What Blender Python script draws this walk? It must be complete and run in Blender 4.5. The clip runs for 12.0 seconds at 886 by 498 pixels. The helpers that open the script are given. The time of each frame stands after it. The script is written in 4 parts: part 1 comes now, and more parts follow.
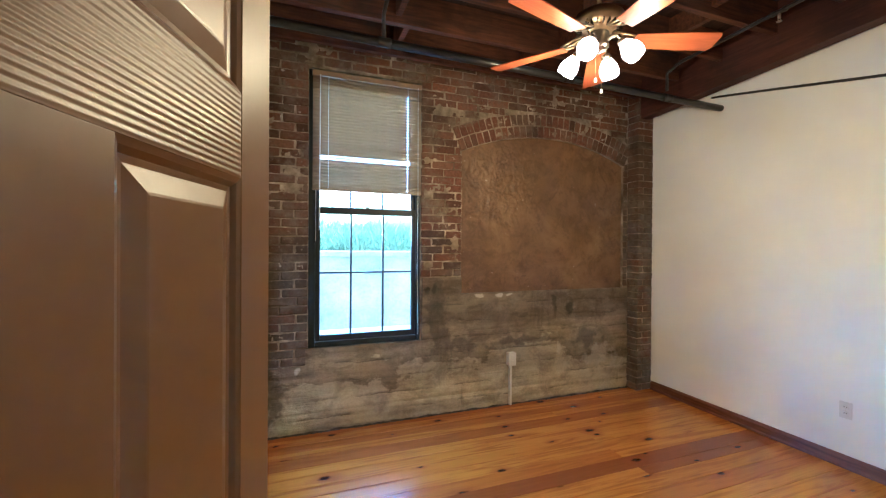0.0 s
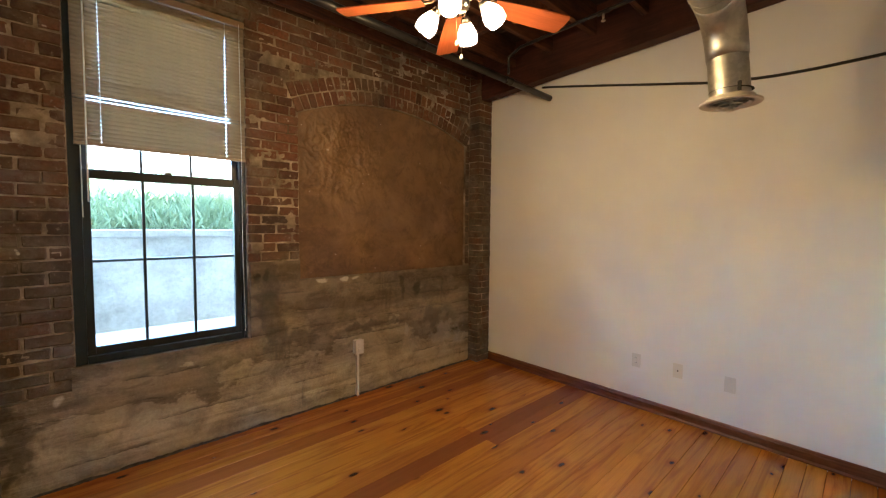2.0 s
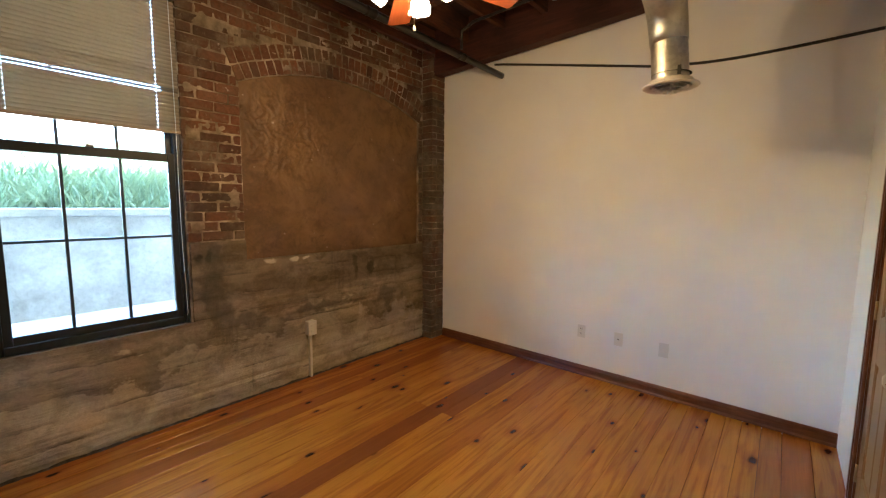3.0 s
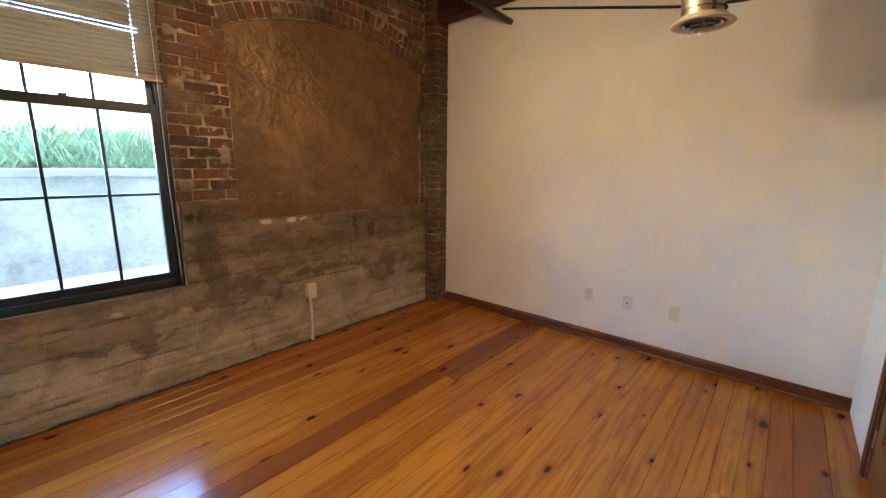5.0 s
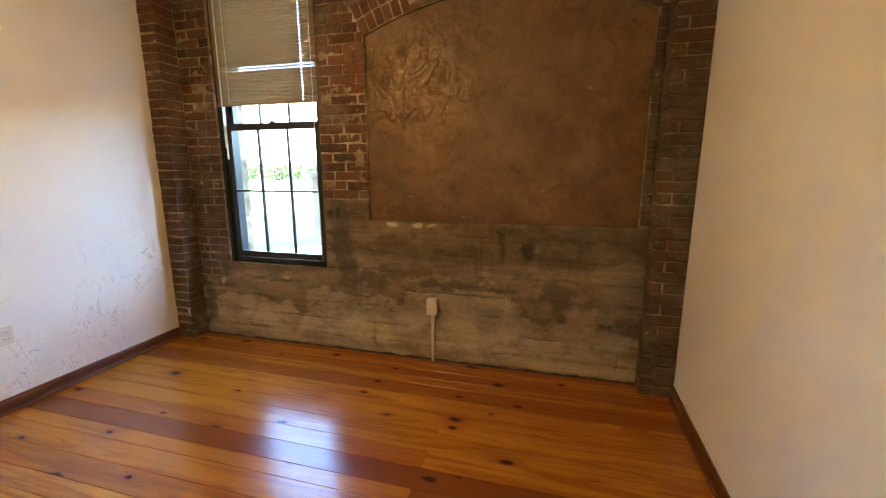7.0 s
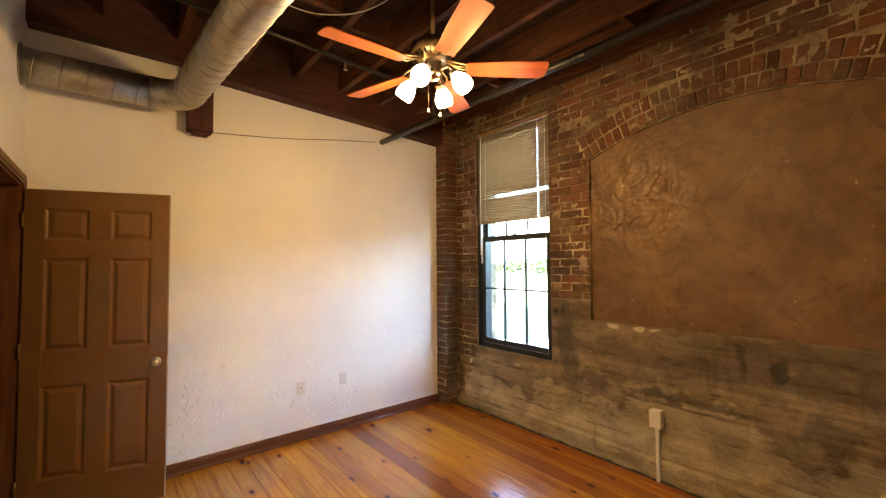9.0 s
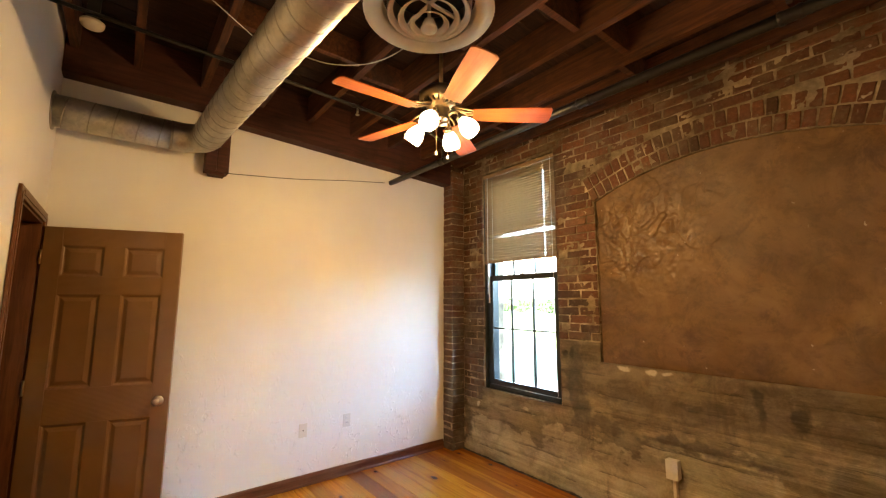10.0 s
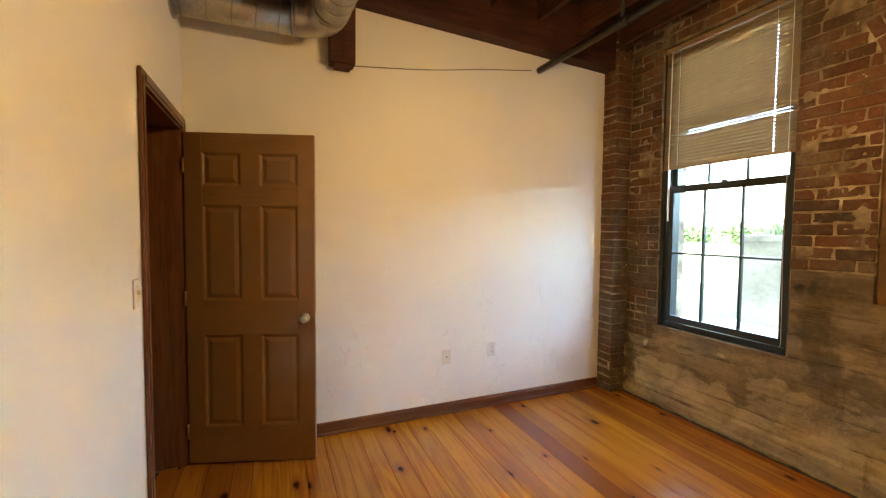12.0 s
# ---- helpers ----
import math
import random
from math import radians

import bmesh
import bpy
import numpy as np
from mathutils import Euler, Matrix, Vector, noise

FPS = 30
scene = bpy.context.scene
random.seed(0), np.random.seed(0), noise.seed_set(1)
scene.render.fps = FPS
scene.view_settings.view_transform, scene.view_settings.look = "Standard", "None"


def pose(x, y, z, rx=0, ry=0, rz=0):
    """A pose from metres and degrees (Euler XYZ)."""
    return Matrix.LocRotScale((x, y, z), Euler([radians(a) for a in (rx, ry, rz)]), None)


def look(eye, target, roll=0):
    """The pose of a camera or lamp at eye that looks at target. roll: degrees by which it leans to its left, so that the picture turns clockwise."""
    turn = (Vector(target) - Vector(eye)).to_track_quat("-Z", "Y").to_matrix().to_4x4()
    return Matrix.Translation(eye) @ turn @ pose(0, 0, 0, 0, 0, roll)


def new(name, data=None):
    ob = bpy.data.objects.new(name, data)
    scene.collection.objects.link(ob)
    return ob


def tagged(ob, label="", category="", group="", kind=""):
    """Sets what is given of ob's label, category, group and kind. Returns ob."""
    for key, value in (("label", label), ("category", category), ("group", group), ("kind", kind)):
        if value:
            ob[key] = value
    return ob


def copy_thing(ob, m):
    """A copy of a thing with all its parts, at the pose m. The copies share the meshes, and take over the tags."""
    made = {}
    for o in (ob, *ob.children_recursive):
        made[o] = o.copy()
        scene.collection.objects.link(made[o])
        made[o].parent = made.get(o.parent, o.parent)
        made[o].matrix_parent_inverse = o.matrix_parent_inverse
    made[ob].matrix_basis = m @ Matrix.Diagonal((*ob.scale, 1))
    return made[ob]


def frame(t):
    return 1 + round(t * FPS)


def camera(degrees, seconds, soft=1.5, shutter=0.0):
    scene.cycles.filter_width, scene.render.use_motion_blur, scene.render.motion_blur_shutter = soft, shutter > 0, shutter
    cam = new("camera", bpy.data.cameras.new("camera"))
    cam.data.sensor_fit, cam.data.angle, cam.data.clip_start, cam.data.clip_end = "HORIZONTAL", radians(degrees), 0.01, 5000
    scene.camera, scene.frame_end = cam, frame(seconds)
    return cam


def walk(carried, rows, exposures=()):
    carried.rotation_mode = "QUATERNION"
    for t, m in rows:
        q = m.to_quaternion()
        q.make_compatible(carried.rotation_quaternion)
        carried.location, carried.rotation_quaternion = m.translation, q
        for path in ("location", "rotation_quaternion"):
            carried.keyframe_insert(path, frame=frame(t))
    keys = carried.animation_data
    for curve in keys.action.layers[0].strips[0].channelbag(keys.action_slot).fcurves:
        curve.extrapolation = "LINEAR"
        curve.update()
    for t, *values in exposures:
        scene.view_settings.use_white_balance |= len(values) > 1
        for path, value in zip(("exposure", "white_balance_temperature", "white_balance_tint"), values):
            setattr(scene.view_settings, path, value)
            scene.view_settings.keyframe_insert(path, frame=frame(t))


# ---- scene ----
cam = camera(95.0, 12.0, soft=1.25)
PATH = [
    (0, (0.237, -0.037, 1.51), (0.937, 1.836, 1.5), 0.4),
    (0.5, (0.281, 0.116, 1.513), (1.179, 1.903, 1.479), 0.5),
    (1, (0.307, 0.222, 1.513), (1.35, 1.927, 1.462), 0.5),
    (1.5, (0.328, 0.276, 1.52), (1.556, 1.853, 1.439), 0.6),
    (2, (0.325, 0.279, 1.516), (1.694, 1.732, 1.404), 0.5),
    (2.5, (0.314, 0.28, 1.507), (1.776, 1.635, 1.352), 0.6),
    (3, (0.319, 0.291, 1.511), (1.843, 1.569, 1.296), 0.5),
    (5, (0.418, 0.388, 1.459), (1.916, 1.656, 1.074), 0.5),
    (5.5, (0.761, 0.44, 1.467), (2.17, 1.804, 1.072), 0.4),
    (6, (1.561, 0.639, 1.488), (2.62, 2.284, 1.07), 0.6),
    (6.5, (2.41, 0.674, 1.479), (2.695, 2.612, 1.074), 0.2),
    (7, (3.066, 0.555, 1.461), (2.55, 2.449, 1.078), -0.1),
    (7.5, (3.471, 0.364, 1.524), (2.356, 1.986, 1.17), -0.5),
    (7.7, (3.487, 0.329, 1.513), (2.2, 1.825, 1.188), -0.5),
    (9.3, (3.53, 0.359, 1.551), (1.977, 1.612, 1.696), 0.1),
    (9.5, (3.537, 0.357, 1.55), (1.983, 1.602, 1.74), 0.0),
    (10, (3.528, 0.356, 1.552), (1.972, 1.585, 1.814), 0.1),
    (10.5, (3.506, 0.371, 1.535), (1.942, 1.588, 1.802), 0.1),
    (11, (3.451, 0.416, 1.499), (1.859, 1.609, 1.703), 0.3),
    (11.5, (3.283, 0.446, 1.471), (1.638, 1.579, 1.561), 0.4),
    (12, (2.812, 0.435, 1.461), (0.968, 1.204, 1.368), 0.5),
]
EXPOSURES = [(0, 6.28, 4250, 6), (0.5, 6.18, 4300, 5), (1.0, 5.95, 4750, 1), (1.6, 5.65, 5400, 9), (3.0, 5.65, 5400, 11), (5.4, 5.78, 5350, 11), (6.0, 6.1, 5100, 7), (6.5, 6.2, 4950, 7), (7.0, 5.65, 6300, 11),
             (7.5, 5.57, 6350, 10), (9.3, 6.05, 6750, 10), (11.4, 6.12, 6600, 8), (12, 5.78, 6950, 7)]
walk(cam, [(t, look(eye, target, roll)) for t, eye, target, roll in PATH], EXPOSURES)

# ---- world, sun, lamps ----
world = bpy.data.worlds.new("sky")
scene.world = world
world.use_nodes = True
wn = world.node_tree
sky = wn.nodes.new("ShaderNodeTexSky")
sky.sky_type = "NISHITA"
sky.sun_disc = False
sky.sun_elevation, sky.sun_rotation = radians(55), radians(150)
sky.air_density, sky.dust_density, sky.ozone_density = 1.0, 1.2, 0.8
wn.links.new(sky.outputs[0], wn.nodes["Background"].inputs[0])
wn.nodes["Background"].inputs[1].default_value = 0.15
sun = new("sun", bpy.data.lights.new("sun", "SUN"))
sun.data.energy, sun.data.angle, sun.data.color = 2.0, radians(0.6), (1.0, 0.95, 0.87)
sun.matrix_world = look((-5, -8, 16), (0, 0, 0))
LAMP_WATTS = 0.395      # each of the fan's four bulbs
SHADE_GLOW = 0.34


# ---- materials ----
class Nodes:
    """A node material under construction."""

    def __init__(self, name, rough=0.6, metal=0.0, spec=0.5):
        self.m = bpy.data.materials.new(name)
        self.m.use_nodes = True
        self.t = self.m.node_tree
        self.b = self.t.nodes["Principled BSDF"]
        self.b.inputs["Roughness"].default_value = rough
        self.b.inputs["Metallic"].default_value = metal
        self.b.inputs["Specular IOR Level"].default_value = spec

    def node(self, kind, **inputs):
        n = self.t.nodes.new(kind)
        for k, v in inputs.items():
            self.put(n.inputs[k.replace("_", " ")], v)
        return n

    def put(self, socket, v):
        if isinstance(v, bpy.types.NodeSocket):
            self.t.links.new(v, socket)
        elif isinstance(v, (tuple, list)) and len(v) == 3 and socket.type == "RGBA":
            socket.default_value = (*v, 1)
        else:
            socket.default_value = v

    def coords(self, world=False, stretch=(1, 1, 1), shuffle=0.0):
        """Local (or world) metres, stretched; shuffle moves each object's by its random."""
        if world:
            v = self.node("ShaderNodeNewGeometry").outputs["Position"]
        else:
            v = self.node("ShaderNodeTexCoord").outputs["Object"]
        if shuffle:
            r = self.node("ShaderNodeObjectInfo").outputs["Random"]
            add = self.node("ShaderNodeVectorMath")
            add.operation = "MULTIPLY_ADD"
            comb = self.node("ShaderNodeCombineXYZ", X=r, Y=r, Z=r)
            self.put(add.inputs[0], comb.outputs[0])
            add.inputs[1].default_value = (shuffle, shuffle * 1.37, shuffle * 0.71)
            self.put(add.inputs[2], v)
            v = add.outputs[0]
        if stretch != (1, 1, 1):
            mul = self.node("ShaderNodeVectorMath")
            mul.operation = "MULTIPLY"
            self.put(mul.inputs[0], v)
            mul.inputs[1].default_value = stretch
            v = mul.outputs[0]
        return v

    def noise(self, v, scale, detail=5.0, rough=0.6, twist=0.0):
        n = self.node("ShaderNodeTexNoise", Vector=v, Scale=scale, Detail=detail, Roughness=rough, Distortion=twist)
        return n.outputs[0]

    def ramp(self, fac, *stops):
        r = self.node("ShaderNodeValToRGB", Fac=fac)
        el = r.color_ramp.elements
        while len(el) < len(stops):
            el.new(0.5)
        for e, (p, c) in zip(el, stops):
            e.position = p
            e.color = (*c, 1) if isinstance(c, (tuple, list)) else (c, c, c, 1)
        return r.outputs[0]

    def mix(self, fac, a, b, how="MIX"):
        n = self.t.nodes.new("ShaderNodeMix")
        n.data_type, n.blend_type = "RGBA", how
        self.put(n.inputs[0], fac)
        self.put(n.inputs[6], a)
        self.put(n.inputs[7], b)
        return n.outputs[2]

    def math(self, op, a, b=0.0):
        n = self.t.nodes.new("ShaderNodeMath")
        n.operation = op
        self.put(n.inputs[0], a)
        self.put(n.inputs[1], b)
        return n.outputs[0]

    def bump(self, height, strength=0.3, distance=0.01, over=None):
        n = self.node("ShaderNodeBump", Height=height, Strength=strength, Distance=distance)
        if over is not None:
            self.put(n.inputs["Normal"], over)
        self.put(self.b.inputs["Normal"], n.outputs[0])
        return n.outputs[0]

    def colour(self, c):
        self.put(self.b.inputs["Base Color"], c)

    def rough(self, r):
        self.put(self.b.inputs["Roughness"], r)


def brick_material():
    k = Nodes("brick_clay", rough=0.85, spec=0.3)
    rnd = k.node("ShaderNodeObjectInfo").outputs["Random"]
    base = k.ramp(rnd, (0.0, (0.070, 0.034, 0.022)), (0.25, (0.140, 0.056, 0.031)), (0.5, (0.185, 0.072, 0.037)),
                  (0.72, (0.110, 0.056, 0.034)), (0.9, (0.235, 0.092, 0.044)), (1.0, (0.15, 0.092, 0.057)))
    loc = k.coords(shuffle=9)
    fine = k.noise(loc, 45, 6, 0.65)
    base = k.mix(0.6, base, k.ramp(fine, (0.3, 0.3), (0.7, 1.0)), "MULTIPLY")
    pos = k.coords(world=True)
    soot = k.ramp(k.noise(pos, 1.7, 5, 0.6), (0.46, 0.0), (0.62, 0.7))
    base = k.mix(soot, base, (0.062, 0.045, 0.032))
    # greyer and darker towards the bottom, broken up by noise
    height = k.node("ShaderNodeSeparateXYZ", Vector=pos).outputs[2]
    low_grey = k.math("MULTIPLY", k.ramp(k.math("MULTIPLY", height, 0.3), (0.40, 1.0), (0.62, 0.0)), k.ramp(k.noise(pos, 3.4, 6, 0.65), (0.40, 0.25), (0.56, 0.75)))
    base = k.mix(low_grey, base, (0.064, 0.052, 0.040))
    lime = k.ramp(k.noise(pos, 3.1, 6, 0.62, 0.4), (0.47, 0.0), (0.62, 0.85))
    lime = k.math("MULTIPLY", lime, k.ramp(k.noise(pos, 16, 5, 0.7), (0.36, 0.15), (0.58, 1.0)))
    base = k.mix(lime, base, (0.165, 0.130, 0.085))
    xyz = k.node("ShaderNodeSeparateXYZ", Vector=pos).outputs
    smear = k.math("MULTIPLY", k.ramp(k.math("MULTIPLY", xyz[0], 0.25), (0.885, 0.0), (0.905, 1.0)), k.ramp(k.math("MULTIPLY", xyz[2], 0.3), (0.50, 1.0), (0.72, 0.1)))
    low = k.math("MULTIPLY", k.ramp(k.math("MULTIPLY", xyz[0], 0.25), (0.09, 1.0), (0.11, 0.0)), k.ramp(k.math("MULTIPLY", xyz[2], 0.3), (0.20, 1.0), (0.42, 0.0)))
    smear = k.math("MULTIPLY", k.math("MAXIMUM", smear, low), k.ramp(k.noise(pos, 7, 6, 0.7), (0.38, 0.08), (0.56, 0.7)))
    base = k.mix(smear, base, k.ramp(k.noise(pos, 5, 5, 0.7), (0.35, (0.07, 0.062, 0.047)), (0.65, (0.20, 0.175, 0.125))))
    rim = k.ramp(k.noise(pos, 30, 4, 0.7), (0.60, 0.0), (0.70, 0.6))
    base = k.mix(rim, base, (0.24, 0.195, 0.135))
    specks = k.ramp(k.noise(pos, 11, 4, 0.6), (0.70, 0.0), (0.74, 0.9))
    base = k.mix(specks, base, (0.48, 0.42, 0.32))
    k.colour(base)
    k.bump(k.noise(loc, 60, 6, 0.7), 0.6, 0.006)
    return k.m


def mortar_material():
    k = Nodes("old_mortar", rough=0.95, spec=0.2)
    pos = k.coords(world=True)
    c = k.ramp(k.noise(pos, 6, 6, 0.65), (0.34, (0.115, 0.085, 0.053)), (0.46, (0.215, 0.165, 0.104)), (0.58, (0.34, 0.27, 0.18)), (0.72, (0.56, 0.47, 0.34)))
    soot = k.ramp(k.noise(pos, 1.7, 5, 0.6), (0.48, 0.0), (0.66, 0.65))
    c = k.mix(soot, c, (0.075, 0.06, 0.045))
    k.colour(c)
    k.bump(k.noise(pos, 70, 5, 0.7), 0.7, 0.006)
    return k.m


def concrete_material():
    k = Nodes("stained_concrete", rough=0.88, spec=0.3)
    pos = k.coords(world=True)
    z = k.node("ShaderNodeSeparateXYZ", Vector=pos).outputs[2]
    # two pours: pale and limy below, brown and sooted above, with a ragged border
    drift = k.noise(k.coords(world=True, stretch=(0.55, 1, 1.3)), 2.6, 9, 0.66, 0.3)
    pour = k.math("ADD", z, k.math("MULTIPLY", k.math("SUBTRACT", drift, 0.5), 1.5))
    c = k.ramp(pour, (0.22, (0.56, 0.485, 0.325)), (0.44, (0.50, 0.425, 0.28)), (0.475, (0.27, 0.220, 0.140)), (0.70, (0.36, 0.29, 0.185)), (0.76, (0.26, 0.205, 0.13)), (1.0, (0.25, 0.195, 0.124)))
    board = k.noise(k.coords(world=True, stretch=(0.28, 1, 6.9)), 1.0, 2, 0.5)
    c = k.mix(0.8, c, k.ramp(board, (0.42, 0.62), (0.56, 1.0)), "MULTIPLY")
    cloud = k.noise(k.coords(world=True, stretch=(0.7, 1, 1)), 6.5, 9, 0.7, 0.5)
    c = k.mix(0.8, c, k.ramp(cloud, (0.38, 0.52), (0.56, 1.0)), "MULTIPLY")
    # dark ragged lines where the form boards met
    wave = k.noise(k.coords(world=True, stretch=(1.0, 1, 0.2)), 3.0, 7, 0.7)
    part_of = k.math("FRACT", k.math("ADD", k.math("DIVIDE", z, 0.145), k.math("MULTIPLY", wave, 0.55)))
    where = k.ramp(k.noise(k.coords(world=True, stretch=(1.0, 1, 3.5)), 2.4, 5, 0.7), (0.46, 0.0), (0.56, 0.85))
    c = k.mix(k.math("MULTIPLY", k.ramp(part_of, (0.0, 1.0), (0.07, 0.5), (0.2, 0.0)), where), c, (0.06, 0.05, 0.036))
    drip = k.noise(k.coords(world=True, stretch=(5, 1, 0.7)), 1.1, 6, 0.65)
    c = k.mix(k.ramp(drip, (0.60, 0.0), (0.68, 0.45)), c, (0.07, 0.062, 0.048))
    lime = k.noise(k.coords(world=True, stretch=(1.2, 1, 1.8)), 5.2, 8, 0.75, 0.4)
    c = k.mix(k.math("MULTIPLY", k.ramp(lime, (0.56, 0.0), (0.64, 0.6)), k.ramp(pour, (0.35, 1.0), (0.6, 0.2))), c, (0.46, 0.41, 0.29))
    wob = k.node("ShaderNodeTexNoise", Vector=pos, Scale=9.0, Detail=6.0).outputs["Color"]
    for cx, cz, wx, wz, tone, much in ((1.37, 1.115, 0.03, 0.075, 0.02, 0.9), (1.43, 1.105, 0.03, 0.07, 0.02, 0.9), (2.90, 0.92, 0.06, 0.13, 0.025, 0.85), (2.72, 0.97, 0.035, 0.14, 0.03, 0.7),
                                       (3.12, 0.58, 0.26, 0.13, 0.075, 0.7), (1.49, 0.76, 0.11, 0.28, 0.07, 0.7), (1.44, 0.98, 0.10, 0.24, 0.075, 0.7), (2.36, 0.60, 0.42, 0.05, 0.07, 0.7), (1.66, 0.62, 0.20, 0.06, 0.07, 0.7), (2.33, 0.86, 0.10, 0.03, 0.05, 0.6),
                                       (1.90, 1.062, 0.06, 0.02, 0.62, 0.9), (2.09, 1.052, 0.07, 0.022, 0.62, 0.9), (2.21, 1.058, 0.035, 0.016, 0.6, 0.8),
                                       (3.30, 0.34, 0.26, 0.14, 0.42, 0.7), (2.78, 0.50, 0.04, 0.07, 0.5, 0.7), (0.28, 0.50, 0.035, 0.03, 0.65, 0.9), (0.10, 0.30, 0.09, 0.25, 0.06, 0.8)):
        off = k.node("ShaderNodeVectorMath")
        off.operation = "SUBTRACT"
        k.put(off.inputs[0], pos)
        off.inputs[1].default_value = (cx, 3.4, cz)
        fit_ = k.node("ShaderNodeVectorMath")
        fit_.operation = "MULTIPLY"
        k.put(fit_.inputs[0], off.outputs[0])
        fit_.inputs[1].default_value = (1 / wx, 0, 1 / wz)
        warp = k.node("ShaderNodeVectorMath")
        warp.operation = "MULTIPLY_ADD"
        k.put(warp.inputs[0], wob)
        warp.inputs[1].default_value = (3.4, 0, 3.4)
        k.put(warp.inputs[2], fit_.outputs[0])
        centre = k.node("ShaderNodeVectorMath")
        centre.operation = "SUBTRACT"
        k.put(centre.inputs[0], warp.outputs[0])
        centre.inputs[1].default_value = (1.7, 0, 1.7)
        far = k.node("ShaderNodeVectorMath")
        far.operation = "LENGTH"
        k.put(far.inputs[0], centre.outputs[0])
        c = k.mix(k.ramp(far.outputs["Value"], (0.55, much * 0.85), (1.1, 0.0)), c, (tone, tone * 0.9, tone * 0.7))
    fine = k.noise(pos, 55, 6, 0.7)
    c = k.mix(0.45, c, k.ramp(fine, (0.3, 0.5), (0.7, 1.0)), "MULTIPLY")
    k.colour(c)
    lines = k.noise(k.coords(world=True, stretch=(0.6, 1, 12)), 5, 4, 0.6)
    n = k.bump(lines, 0.55, 0.014)
    k.bump(fine, 0.45, 0.005, over=n)
    return k.m


def stucco_material():
    k = Nodes("brown_stucco", rough=0.5, spec=0.4)
    pos = k.coords(world=True)
    c = k.ramp(k.noise(pos, 1.6, 8, 0.66, 0.8), (0.34, (0.118, 0.064, 0.025)), (0.5, (0.165, 0.091, 0.036)), (0.66, (0.225, 0.132, 0.055)))
    c = k.mix(0.7, c, k.ramp(k.noise(pos, 7, 8, 0.72, 0.4), (0.38, 0.62), (0.52, 1.0)), "MULTIPLY")
    c = k.mix(k.ramp(k.noise(pos, 4, 6, 0.75, 0.5), (0.54, 0.0), (0.66, 0.7)), c, (0.080, 0.038, 0.018))
    # paler plaster where the skin has been torn
    off = k.node("ShaderNodeVectorMath")
    off.operation = "SUBTRACT"
    k.put(off.inputs[0], pos)
    off.inputs[1].default_value = (2.08, 3.43, 2.08)
    span = k.node("ShaderNodeVectorMath")
    span.operation = "MULTIPLY"
    k.put(span.inputs[0], off.outputs[0])
    span.inputs[1].default_value = (1 / 0.42, 0, 1 / 0.38)
    far = k.node("ShaderNodeVectorMath")
    far.operation = "LENGTH"
    k.put(far.inputs[0], span.outputs[0])
    torn = k.math("MULTIPLY", k.ramp(far.outputs["Value"], (0.4, 1.0), (1.0, 0.0)), k.ramp(k.noise(pos, 9, 7, 0.7, 1.2), (0.50, 0.0), (0.62, 0.5)))
    c = k.mix(torn, c, (0.26, 0.165, 0.080))
    c = k.mix(k.ramp(k.noise(pos, 21, 3, 0.5), (0.735, 0.0), (0.76, 0.6)), c, (0.5, 0.42, 0.33))
    k.colour(c)
    k.rough(k.mix(k.ramp(far.outputs["Value"], (0.5, 0.8), (1.1, 0.0)), k.ramp(k.noise(pos, 5, 6, 0.7), (0.3, 0.38), (0.7, 0.66)), (0.3, 0.3, 0.3)))
    n = k.bump(k.noise(pos, 6, 8, 0.7, 0.4), 0.4, 0.02)
    k.bump(k.noise(pos, 60, 4, 0.6), 0.25, 0.004, over=n)
    return k.m


def plaster_material(name, patch):
    """White wall paint; patch is how strongly trowel marks show on it."""
    k = Nodes(name, rough=0.55, spec=0.35)
    pos = k.coords(world=True)
    k.colour(k.ramp(k.noise(pos, 1.2, 5, 0.6), (0.3, (0.77, 0.755, 0.715)), (0.7, (0.83, 0.815, 0.775))))
    n = k.bump(k.noise(pos, 120, 3, 0.6), 0.10, 0.003)
    n = k.bump(k.noise(pos, 7, 3, 0.5), 0.12, 0.012, over=n)
    if patch:
        dabs = k.noise(k.coords(world=True, stretch=(1, 1, 0.6)), 15, 3, 0.5, 2.6)
        where = k.ramp(k.noise(pos, 2.3, 3, 0.5), (0.42, 0.0), (0.55, 1.0))
        low = k.node("ShaderNodeSeparateXYZ", Vector=pos).outputs[2]
        where = k.math("MULTIPLY", where, k.ramp(k.math("MULTIPLY", low, 0.5), (0.35, 1.0), (0.62, 0.0)))
        edge = k.ramp(dabs, (0.61, 0.0), (0.635, 1.0), (0.70, 0.2))
        k.bump(k.math("MULTIPLY", edge, where), patch, 0.014, over=n)
    return k.m


